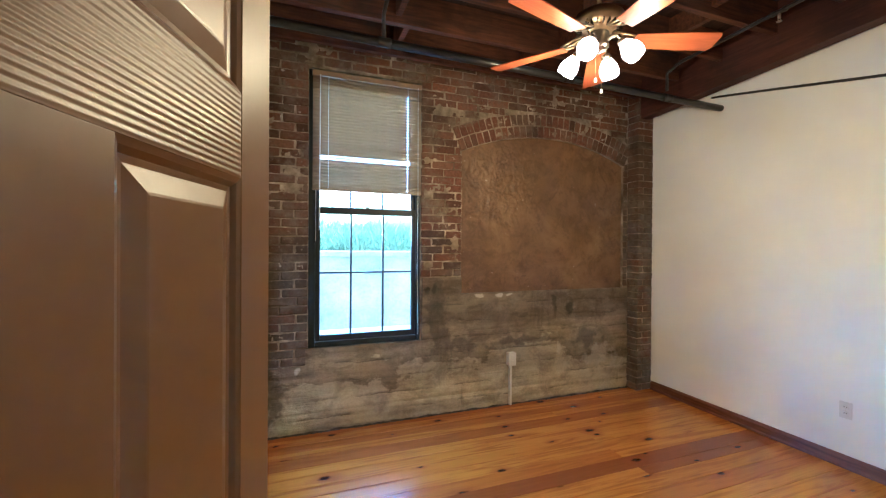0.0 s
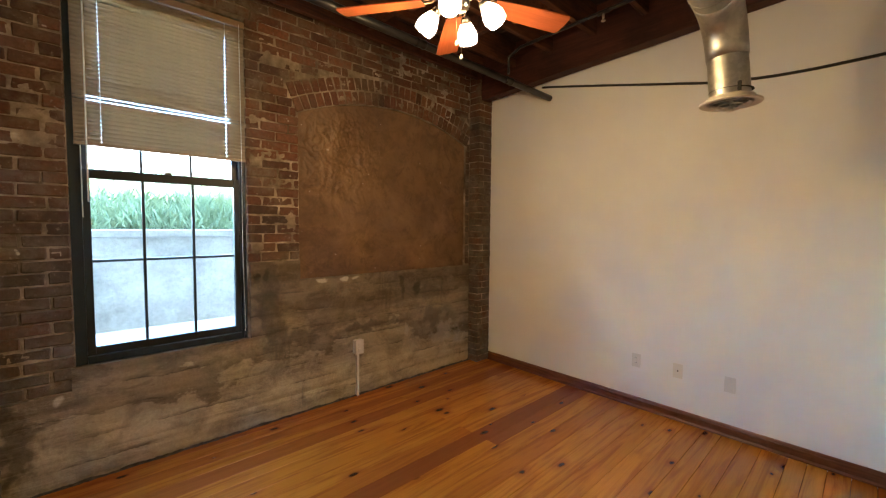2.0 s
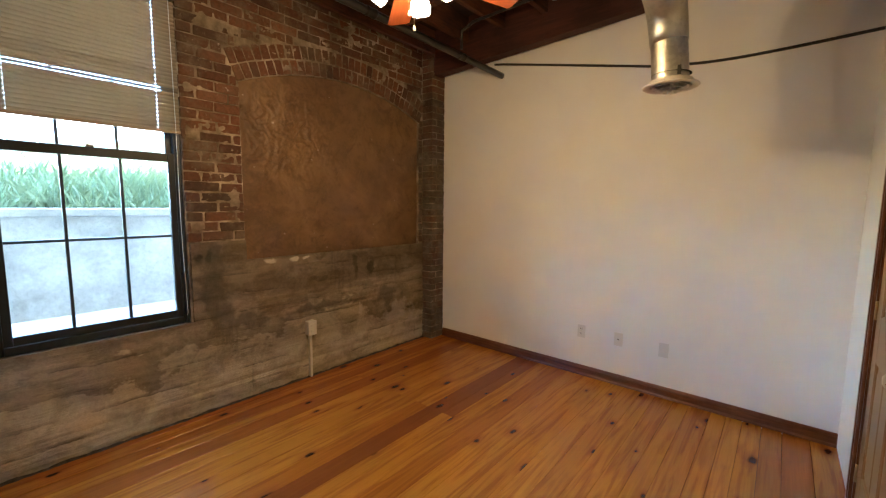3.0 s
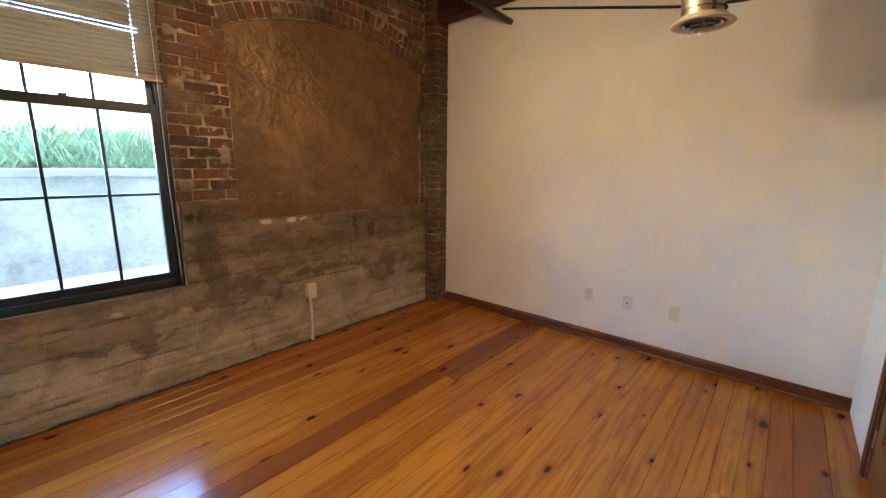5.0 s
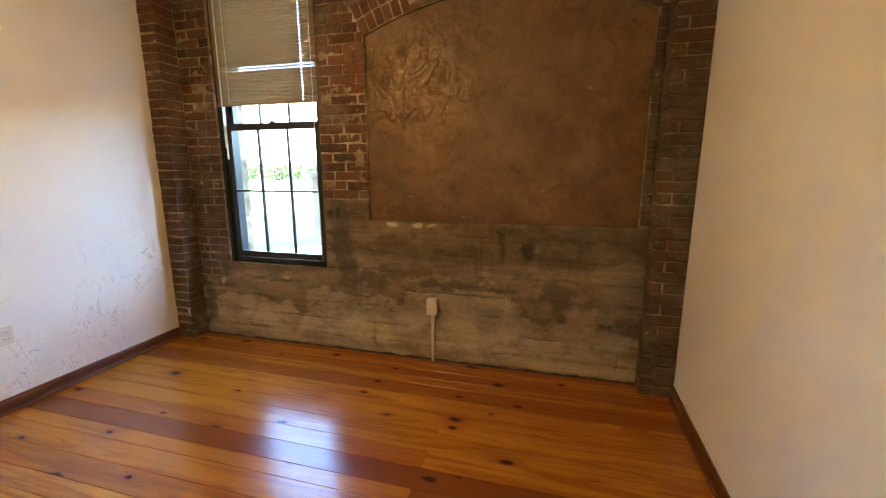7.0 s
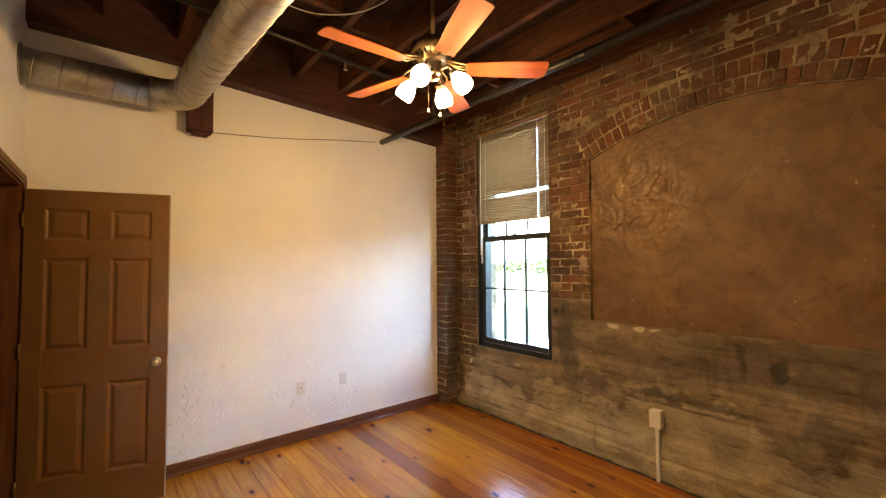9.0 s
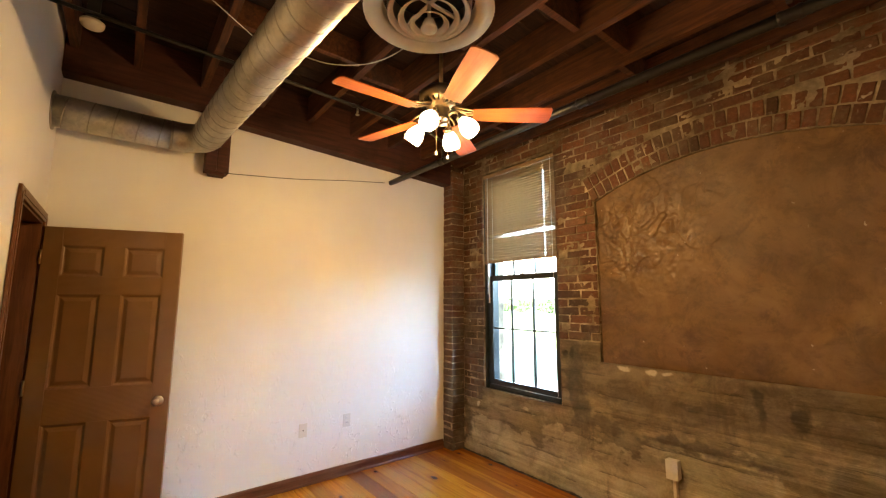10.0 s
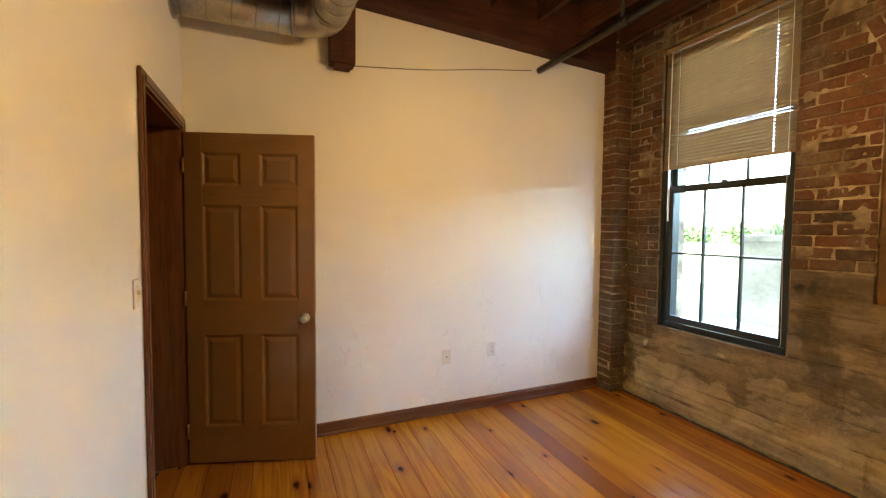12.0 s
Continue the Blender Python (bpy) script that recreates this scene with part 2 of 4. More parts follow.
def plank_material():
    k = Nodes("heart_pine", rough=0.2, spec=0.62)
    rnd = k.node("ShaderNodeObjectInfo").outputs["Random"]
    v = k.coords(shuffle=37)
    tone = k.ramp(rnd, (0.0, (0.45, 0.166, 0.014)), (0.40, (0.52, 0.202, 0.018)), (0.70, (0.42, 0.142, 0.013)),
                  (0.82, (0.33, 0.102, 0.013)), (0.92, (0.26, 0.072, 0.013)), (1.0, (0.20, 0.052, 0.012)))
    wave = k.noise(k.coords(shuffle=37, stretch=(0.45, 7, 7)), 2.4, 4, 0.55, 1.6)
    c = k.mix(k.ramp(wave, (0.46, 0.0), (0.62, 0.6)), tone, (0.25, 0.068, 0.011))
    grain = k.noise(k.coords(shuffle=37, stretch=(2.5, 90, 90)), 1.6, 4, 0.6, 0.3)
    c = k.mix(0.22, c, k.ramp(grain, (0.35, 0.45), (0.65, 1.0)), "MULTIPLY")
    # knots: one in some cells, with a dark heart and a reddish ring
    place = k.coords(shuffle=37, stretch=(0.62, 1.25, 0))
    blur = k.node("ShaderNodeVectorMath")
    blur.operation = "MULTIPLY_ADD"
    k.put(blur.inputs[0], k.node("ShaderNodeTexNoise", Vector=v, Scale=22.0, Detail=3.0).outputs["Color"])
    blur.inputs[1].default_value = (0.035, 0.02, 0)
    k.put(blur.inputs[2], place)
    cell = k.node("ShaderNodeTexVoronoi", Vector=blur.outputs[0], Scale=3.7)
    cell.voronoi_dimensions = "2D"
    dice = k.node("ShaderNodeSeparateColor", Color=cell.outputs["Color"]).outputs
    chosen = k.ramp(dice[0], (0.50, 0.0), (0.52, 1.0))
    reach = k.math("DIVIDE", cell.outputs["Distance"], k.math("ADD", 0.45, dice[1]))
    heart = k.math("MULTIPLY", k.ramp(reach, (0.045, 1.0), (0.09, 0.0)), chosen)
    ring = k.math("MULTIPLY", k.ramp(reach, (0.08, 0.6), (0.24, 0.0)), chosen)
    c = k.mix(ring, c, (0.25, 0.062, 0.014))
    c = k.mix(heart, c, (0.06, 0.018, 0.008))
    c = k.mix(k.ramp(k.noise(k.coords(world=True, stretch=(1, 2.2, 1)), 2.3, 4, 0.6), (0.62, 0.0), (0.75, 0.35)), c, (0.17, 0.055, 0.018))
    k.colour(c)
    k.rough(k.ramp(k.noise(k.coords(world=True), 5, 5, 0.7), (0.3, 0.15), (0.7, 0.25)))
    k.bump(k.noise(k.coords(shuffle=37, stretch=(1, 7, 1)), 3, 2, 0.5), 0.06, 0.008)
    return k.m


def wood_material(name, dark, light, rough=0.4, stretch=(1, 14, 14), world=False, worn=0.0):
    k = Nodes(name, rough=rough, spec=0.4)
    g = k.noise(k.coords(world=world, stretch=stretch, shuffle=0 if world else 11), 3.0, 5, 0.6, 0.8)
    c = k.ramp(g, (0.3, dark), (0.7, light))
    if worn:
        w = k.noise(k.coords(world=True), 2.6, 5, 0.65)
        c = k.mix(k.ramp(w, (0.5, 0.0), (0.7, worn)), c, tuple(0.35 * a for a in dark))
    k.colour(c)
    k.bump(g, 0.25, 0.004)
    return k.m


def paint_material(name, colour, rough=0.4, grain=None, strength=0.3, metal=0.0):
    k = Nodes(name, rough=rough, metal=metal)
    v = k.coords(world=False)
    w = k.noise(v, 9, 4, 0.6)
    k.colour(k.mix(0.22, colour, k.ramp(w, (0.3, 0.55), (0.7, 1.0)), "MULTIPLY"))
    if grain:
        wave = k.node("ShaderNodeTexWave", Vector=k.coords(stretch=grain), Scale=1.0, Distortion=1.4, Detail=1.0)
        wave.bands_direction = "Z"
        wave.inputs["Detail Scale"].default_value = 0.12
        k.bump(wave.outputs["Fac"], strength, 0.003)
    else:
        k.bump(k.noise(v, 80, 3, 0.5), 0.05, 0.002)
    return k.m


def metal_material(name, colour, rough=0.3, spangle=0.0):
    k = Nodes(name, rough=rough, metal=1.0)
    v = k.coords()
    if spangle:
        cells = k.node("ShaderNodeTexVoronoi", Vector=v, Scale=55.0)
        tone = k.node("ShaderNodeSeparateColor", Color=cells.outputs["Color"]).outputs[0]
        k.colour(k.mix(spangle, colour, k.ramp(tone, (0.0, 0.5), (1.0, 1.0)), "MULTIPLY"))
    else:
        k.colour(k.mix(0.3, colour, k.ramp(k.noise(v, 25, 4, 0.6), (0.3, 0.5), (0.7, 1.0)), "MULTIPLY"))
    k.rough(k.ramp(k.noise(v, 12, 4, 0.6), (0.3, rough * 0.8), (0.7, rough * 1.35)))
    return k.m


def plain(name, colour, rough=0.5, metal=0.0):
    k = Nodes(name, rough=rough, metal=metal)
    k.colour(k.mix(0.12, colour, k.ramp(k.noise(k.coords(), 30, 3, 0.6), (0.3, 0.6), (0.7, 1.0)), "MULTIPLY"))
    return k.m


def glowing(name, colour, strength):
    k = Nodes(name, rough=0.3)
    k.colour((0.9, 0.85, 0.75))
    k.put(k.b.inputs["Emission Color"], colour)
    k.b.inputs["Emission Strength"].default_value = strength
    return k.m


def glass_material():
    k = Nodes("window_glass", rough=0.0)
    k.colour((0.905, 0.98, 0.96))
    k.b.inputs["Transmission Weight"].default_value = 1.0
    k.b.inputs["IOR"].default_value = 1.02
    return k.m


def ground_material(name, a, b, scale, bump=0.4):
    k = Nodes(name, rough=0.95, spec=0.2)
    pos = k.coords(world=True)
    c = k.ramp(k.noise(pos, scale, 6, 0.65), (0.3, a), (0.7, b))
    k.colour(k.mix(0.4, c, k.ramp(k.noise(pos, scale * 14, 4, 0.7), (0.3, 0.5), (0.7, 1.0)), "MULTIPLY"))
    k.bump(k.noise(pos, scale * 10, 5, 0.7), bump, 0.02)
    return k.m


BRICK = brick_material()
MORTAR = mortar_material()
CONCRETE = concrete_material()
STUCCO = stucco_material()
WHITE_TROWEL = plaster_material("white_trowelled_plaster", 0.75)
WHITE_WALL = plaster_material("white_painted_wall", 0.0)
PLANK = plank_material()
SUBFLOOR = plain("dark_gap", (0.03, 0.015, 0.008), 0.9)
TRIM = wood_material("stained_trim", (0.085, 0.03, 0.012), (0.19, 0.075, 0.03), 0.35, (14, 14, 1.0), worn=0.3)
SKIRT = wood_material("stained_baseboard", (0.085, 0.029, 0.011), (0.185, 0.070, 0.026), 0.3, (14, 1.0, 14), worn=0.3)
TIMBER = wood_material("old_joist_timber", (0.040, 0.014, 0.006), (0.150, 0.050, 0.018), 0.75, (1.0, 12, 12), worn=0.75)
BEAM = wood_material("dark_beam_timber", (0.035, 0.010, 0.006), (0.09, 0.026, 0.014), 0.7, (12, 1.0, 12), worn=0.6)
DECK = wood_material("roof_deck_boards", (0.018, 0.008, 0.006), (0.06, 0.024, 0.014), 0.85, (12, 1.0, 12), worn=0.6)
DOOR_STILE = paint_material("brown_door_paint_smooth", (0.215, 0.108, 0.034), 0.36)
DOOR_RAIL = paint_material("brown_door_paint_grained", (0.215, 0.108, 0.034), 0.38, (5, 5, 42), 0.2)
IRON = paint_material("black_iron_pipe", (0.022, 0.021, 0.022), 0.3, metal=0.3)
GALV = metal_material("galvanised_steel", (0.55, 0.53, 0.47), 0.42, 0.35)
SEAM = metal_material("duct_seam_steel", (0.42, 0.40, 0.35), 0.4)
NICKEL = metal_material("satin_nickel", (0.62, 0.54, 0.42), 0.28)
BRASS = metal_material("antique_brass", (0.45, 0.32, 0.17), 0.32)
BRONZE = metal_material("dark_bronze", (0.10, 0.075, 0.05), 0.4)
BLADE = wood_material("cherry_fan_blade", (0.33, 0.075, 0.02), (0.48, 0.125, 0.032), 0.35, (1.2, 16, 16))
SHADE = glowing("frosted_glass_lit", (1.0, 0.72, 0.38), SHADE_GLOW)
SASH = paint_material("dark_green_black_window_paint", (0.012, 0.019, 0.019), 0.35)
SLAT = paint_material("tan_blind_slat", (0.28, 0.188, 0.098), 0.4)
GRIT = ground_material("dark_grit", (0.03, 0.024, 0.018), (0.12, 0.10, 0.075), 18)
CORD = plain("white_cord", (0.75, 0.75, 0.72), 0.7)
IVORY = plain("ivory_plastic", (0.70, 0.66, 0.55), 0.35)
WHITE_PLASTIC = plain("white_plastic", (0.66, 0.64, 0.58), 0.35)
ENAMEL = plain("cream_enamelled_steel", (0.72, 0.68, 0.58), 0.35)
SLOT = plain("dark_slot", (0.02, 0.018, 0.015), 0.7)
CABLE = plain("black_rubber_cable", (0.02, 0.018, 0.016), 0.6)
PALE_CABLE = plain("pale_cable", (0.55, 0.52, 0.46), 0.6)
GLASS = glass_material()
PAVING = ground_material("pale_paving", (0.42, 0.40, 0.36), (0.54, 0.52, 0.47), 1.2)
RETAIN = ground_material("weathered_retaining_concrete", (0.27, 0.25, 0.215), (0.56, 0.52, 0.45), 1.3)
LAWN = ground_material("lawn", (0.09, 0.115, 0.045), (0.16, 0.175, 0.08), 0.8)
BLADES = ground_material("grass_blades", (0.15, 0.20, 0.10), (0.30, 0.36, 0.20), 2.0, 0.0)
LEAF = ground_material("leaves", (0.05, 0.08, 0.03), (0.09, 0.12, 0.05), 1.5, 0.0)


# ---- building helpers ----
def box(bm, x0, x1, y0, y1, z0, z1, bevel=0.0):
    made = bmesh.ops.create_cube(bm, size=1.0, matrix=Matrix.Translation(((x0 + x1) / 2, (y0 + y1) / 2, (z0 + z1) / 2))
                                 @ Matrix.Diagonal((x1 - x0, y1 - y0, z1 - z0, 1)))
    if bevel:
        edges = list({e for v in made["verts"] for e in v.link_edges})
        bmesh.ops.bevel(bm, geom=edges, offset=bevel, segments=2, affect="EDGES", profile=0.6)
    return bm


def boxes(*dims, bevel=0.0):
    bm = bmesh.new()
    for d in dims:
        box(bm, *d, bevel=bevel)
    return bm


def lathe(bm, profile, steps=24, m=Matrix(), close=False):
    """Turns (radius, z) pairs round z."""
    rings = []
    for r, z in profile:
        rings.append([bm.verts.new(m @ Vector((r * math.cos(2 * math.pi * i / steps), r * math.sin(2 * math.pi * i / steps), z))) for i in range(steps)])
    for a, b in zip(rings, rings[1:]):
        for i in range(steps):
            j = (i + 1) % steps
            f = bm.faces.new((a[i], a[j], b[j], b[i]))
            f.smooth = True
    if close:
        bm.faces.new(rings[0][::-1])
        bm.faces.new(rings[-1])
    return bm


def tube(bm, points, radius, steps=12, caps=True):
    """A round tube along a chain of points."""
    pts = [Vector(p) for p in points]
    rings, side = [], None
    for i, p in enumerate(pts):
        way = (pts[min(i + 1, len(pts) - 1)] - pts[max(i - 1, 0)]).normalized()
        if side is None:
            side = way.orthogonal().normalized()
        side = (side - way * side.dot(way)).normalized()
        up = way.cross(side)
        r = radius[i] if isinstance(radius, (list, tuple)) else radius
        rings.append([bm.verts.new(p + r * (math.cos(2 * math.pi * k / steps) * side + math.sin(2 * math.pi * k / steps) * up)) for k in range(steps)])
    for a, b in zip(rings, rings[1:]):
        for i in range(steps):
            j = (i + 1) % steps
            f = bm.faces.new((a[i], a[j], b[j], b[i]))
            f.smooth = True
    if caps:
        bm.faces.new(rings[0][::-1])
        bm.faces.new(rings[-1])
    return bm


def prism(bm, outline, axis, a, b):
    """Pushes a closed outline of (u, v) from a to b along axis 'x' or 'y'."""
    def at(u, v, w):
        return (w, u, v) if axis == "x" else (u, w, v)
    lo = [bm.verts.new(at(u, v, a)) for u, v in outline]
    hi = [bm.verts.new(at(u, v, b)) for u, v in outline]
    n = len(outline)
    for i in range(n):
        bm.faces.new((lo[i], lo[(i + 1) % n], hi[(i + 1) % n], hi[i]))
    bm.faces.new(lo[::-1])
    bm.faces.new(hi)
    return bm


def finish(name, bm, material):
    bmesh.ops.recalc_face_normals(bm, faces=bm.faces)
    me = bpy.data.meshes.new(name)
    bm.to_mesh(me)
    bm.free()
    me.materials.append(material)
    return me


def part(name, bm, material, parent, label="", m=None):
    me = bm if isinstance(bm, bpy.types.Mesh) else finish(name, bm, material)
    ob = new(name, me)
    ob.parent = parent
    if m is not None:
        ob.matrix_basis = m
    return tagged(ob, label)


def thing(name, label, category, m=None, group="", kind=""):
    ob = new(name)
    ob.empty_display_size = 0.1
    if m is not None:
        ob.matrix_basis = m
    return tagged(ob, label, category, group, kind)


def solid(name, bm, material, label="", category="", kind="", m=None, group=""):
    ob = new(name, finish(name, bm, material))
    if m is not None:
        ob.matrix_basis = m
    return tagged(ob, label, category, group, kind)

# ---- the room's measures ----
WEST, EAST, SOUTH, NORTH = -0.11, 3.87, -0.072, 3.40
WIN_X0, WIN_X1, WIN_Z0, WIN_Z1 = 0.365, 1.312, 0.683, 2.945
PAN_X0, PAN_X1, PAN_Z0, SPRING = 1.705, 3.605, 1.085, 2.395
ARCH_X, ARCH_R = 2.655, 2.292
ARCH_Z = 2.60 - ARCH_R
PIL_W, PIL_E = 0.05, 3.665           # inner edges of the corner pilasters
PIL_WY, PIL_EY = 3.235, 3.262        # their faces
DOOR_X0, DOOR_X1, DOOR_TOP = -0.036, 0.725, 2.045
CLOSET_X0, CLOSET_X1 = 2.30, 3.07
TOP = 3.75


def roof(y):
    """Height of the joists' undersides: the roof rises gently to the south."""
    return 3.09 + 0.045 * (NORTH - y)


def beam_under(y):
    return 2.875 + 0.047 * (NORTH - y)


def east_x(y):
    """The east wall's face, which runs a little askew."""
    return EAST - 0.019 * (3.262 - y)


def arch_z(x):
    return ARCH_Z + math.sqrt(max(ARCH_R ** 2 - (x - ARCH_X) ** 2, 0))


# ---- floor ----
floor = solid("floor", boxes((WEST - 0.2, EAST + 0.2, -1.9, NORTH + 0.02, -0.12, -0.022)), SUBFLOOR, "varnished old pine board floor with dark knots", "floor", "structure")

# ---- north wall: brick over board-marked concrete, with a bricked-up arch ----
bm = bmesh.new()
BACK, FACE = 3.72, 3.413
box(bm, WEST - 0.15, WIN_X0, FACE, BACK, -0.1, TOP)
box(bm, WIN_X0, WIN_X1, FACE, BACK, -0.1, WIN_Z0 - 0.01)
box(bm, WIN_X0, WIN_X1, FACE, BACK, WIN_Z1 + 0.01, TOP)
box(bm, WIN_X1, PAN_X0, FACE, BACK, -0.1, TOP)
box(bm, PAN_X0, PAN_X1, 3.47, BACK, -0.1, TOP)
box(bm, PAN_X0, PAN_X1, FACE, 3.47, -0.1, PAN_Z0 - 0.01)
box(bm, PAN_X1, EAST + 0.15, FACE, BACK, -0.1, TOP)
over = [(PAN_X0 + (PAN_X1 - PAN_X0) * i / 24, 0) for i in range(25)]
over = [(x, arch_z(x)) for x, _ in over] + [(PAN_X1, TOP), (PAN_X0, TOP)]
prism(bm, over, "y", FACE, 3.469)
wall_north = solid("wall_north", bm, MORTAR, "old red brick wall with smeared pale mortar above concrete", "brick wall", "structure")

# board-marked concrete base
def relief(bm, x0, x1, z0, z1, step=0.025):
    nx, nz = max(2, round((x1 - x0) / step)), max(2, round((z1 - z0) / step))
    grid = []
    for j in range(nz + 1):
        row = []
        for i in range(nx + 1):
            x, z = x0 + (x1 - x0) * i / nx, z0 + (z1 - z0) * j / nz
            board = math.floor((z + 0.012 * math.sin(x * 1.3)) / 0.145)
            d = 0.006 * noise.noise((board * 7.3, x * 0.6, 2.0)) + 0.005 * noise.noise((x * 5, z * 9, 1.0)) + 0.003 * noise.noise((x * 22, z * 22, 4.0))
            if abs((z / 0.145) % 1.0) < 0.09:
                d -= 0.004
            row.append(bm.verts.new((x, 3.398 - d, z)))
        grid.append(row)
    for a, b in zip(grid, grid[1:]):
        for i in range(nx):
            bm.faces.new((a[i], a[i + 1], b[i + 1], b[i]))
    edge = [grid[0][i] for i in range(nx + 1)] + [grid[j][nx] for j in range(1, nz + 1)]
    edge += [grid[nz][i] for i in range(nx - 1, -1, -1)] + [grid[j][0] for j in range(nz - 1, 0, -1)]
    back = [bm.verts.new((v.co.x, 3.416, v.co.z)) for v in edge]
    n = len(edge)
    for i in range(n):
        bm.faces.new((edge[i], edge[(i + 1) % n], back[(i + 1) % n], back[i]))


bm = bmesh.new()
relief(bm, PIL_W - 0.02, WIN_X0 - 0.02, -0.02, 0.545)
relief(bm, WIN_X0 - 0.02, WIN_X1 + 0.015, -0.02, WIN_Z0 - 0.004)
relief(bm, WIN_X1 + 0.015, PAN_X0, -0.02, 1.235)
relief(bm, PAN_X0, PIL_E + 0.02, -0.02, PAN_Z0)
part("concrete_base", bm, CONCRETE, wall_north, "grey-brown stained concrete with form-board marks")

# grit and old mortar left along the foot of the concrete
bm = bmesh.new()
rings = []
for i in range(260):
    x = PIL_W + (PIL_E - PIL_W) * i / 259
    h = max(0.002, 0.007 + 0.012 * noise.noise((x * 9, 0.0, 3.0)) + 0.006 * noise.noise((x * 40, 0.0, 1.0)))
    w = max(0.006, 0.017 + 0.012 * noise.noise((x * 7, 4.0, 0.0)) + 0.006 * noise.noise((x * 33, 2.0, 1.0)))
    rings.append([bm.verts.new((x, y, z)) for y, z in ((3.40, -0.02), (3.40, h), (3.395 - w * 0.5, h * 0.7), (3.395 - w, 0.0005), (3.395 - w, -0.02))])
for a, b in zip(rings, rings[1:]):
    for k in range(5):
        bm.faces.new((a[k], a[(k + 1) % 5], b[(k + 1) % 5], b[k]))
bm.faces.new(rings[0])
bm.faces.new(rings[-1][::-1])
part("grit_line", bm, GRIT, wall_north, "dark ragged line of grit at the floor")

# brown stucco that fills the arch
bm = bmesh.new()
NX, NZ = 420, 320
grid = []
for j in range(NZ + 1):
    row = []
    for i in range(NX + 1):
        x = PAN_X0 - 0.004 + (PAN_X1 - PAN_X0 + 0.008) * i / NX
        z = PAN_Z0 - 0.005 + (arch_z(min(max(x, PAN_X0), PAN_X1)) + 0.004 - PAN_Z0 + 0.005) * j / NZ
        d = 0.006 * noise.noise((x * 1.7, z * 1.7, 3.0)) + 0.003 * noise.noise((x * 8, z * 8, 5.0))
        rough = min(1.0, 1.5 * math.exp(-((x - 2.04) / 0.38) ** 2 - ((z - 2.09) / 0.34) ** 2))
        wx, wz = x + 0.09 * noise.noise((x * 6, z * 6, 9.0)), z + 0.09 * noise.noise((x * 6, z * 6, 4.0))
        fold = 2.4 * noise.noise((wx * 5.0, wz * 3.8, 8.0)) + 0.8 * noise.noise((wx * 14, wz * 10, 2.0))
        step = fold % 1.0
        fold = math.floor(fold) + min(1.0, step * 7.0) - 0.5 * step      # torn layers that lift towards their lips
        crumple = abs(noise.noise((wx * 8.0, wz * 6.0, 1.0))) + 0.55 * abs(noise.noise((x * 18, z * 15, 3.0)))
        d += rough * (0.0055 * fold - 0.020 * crumple + 0.004 * noise.noise((x * 34, z * 38, 1.0)))
        row.append(bm.verts.new((x, 3.437 - d, z)))
    grid.append(row)
for a, b in zip(grid, grid[1:]):
    for i in range(NX):
        f = bm.faces.new((a[i], a[i + 1], b[i + 1], b[i]))
        f.smooth = True
edge = [grid[0][i] for i in range(NX + 1)] + [grid[j][NX] for j in range(1, NZ + 1)] + [grid[NZ][i] for i in range(NX - 1, -1, -1)] + [grid[j][0] for j in range(NZ - 1, 0, -1)]
back = [bm.verts.new((v.co.x, 3.468, v.co.z)) for v in edge]
for i in range(len(edge)):
    bm.faces.new((edge[i], edge[(i + 1) % len(edge)], back[(i + 1) % len(edge)], back[i]))
part("stucco_infill", bm, STUCCO, wall_north, "lumpy brown stucco that fills the arch")

# corner pilasters
pilaster_w = solid("pilaster_west", boxes((WEST - 0.02, PIL_W - 0.01, PIL_WY + 0.006, FACE + 0.01, -0.1, 3.3)), MORTAR, "brick pilaster in the corner of the room", "pilaster", "structure")
pilaster_e = solid("pilaster_east", boxes((PIL_E + 0.01, EAST + 0.02, PIL_EY + 0.006, FACE + 0.01, -0.1, 3.3)), MORTAR, "brick pilaster smeared with cement in the corner", "pilaster", "structure")

# ---- white walls ----
def slab_east(a, b, y0, y1, z0, z1):
    """A slab on the east wall's face, from a to b behind it (negative: before it)."""
    bm = bmesh.new()
    vs = [bm.verts.new((east_x(y) + d, y, z)) for z in (z0, z1) for y, d in ((y0, a), (y0, b), (y1, b), (y1, a))]
    for f in ((0, 1, 2, 3), (4, 5, 6, 7), (0, 1, 5, 4), (1, 2, 6, 5), (2, 3, 7, 6), (3, 0, 4, 7)):
        bm.faces.new([vs[i] for i in f])
    return bm



wall_west = solid("wall_west", boxes((WEST - 0.15, WEST, -1.9, NORTH + 0.013, -0.1, TOP)), WHITE_TROWEL, "white plaster wall with trowel marks", "wall", "structure")
wall_east = solid("wall_east", slab_east(0.0, 0.25, -1.9, NORTH + 0.013, -0.1, TOP), WHITE_WALL, "smooth white painted wall", "wall", "structure")
S1 = SOUTH - 0.27
wall_south = solid("wall_south", boxes((WEST, DOOR_X0 - 0.018, S1, SOUTH, -0.1, TOP), (DOOR_X0 - 0.018, DOOR_X1 + 0.018, S1, SOUTH, DOOR_TOP + 0.018, TOP), (DOOR_X1 + 0.018, CLOSET_X0 - 0.018, S1, SOUTH, -0.1, TOP),
                                        (CLOSET_X0 - 0.018, CLOSET_X1 + 0.018, S1, SOUTH, DOOR_TOP + 0.018, TOP), (CLOSET_X1 + 0.018, east_x(SOUTH), S1, SOUTH, -0.1, TOP)), WHITE_WALL, "white painted wall with two doorways", "wall", "structure")
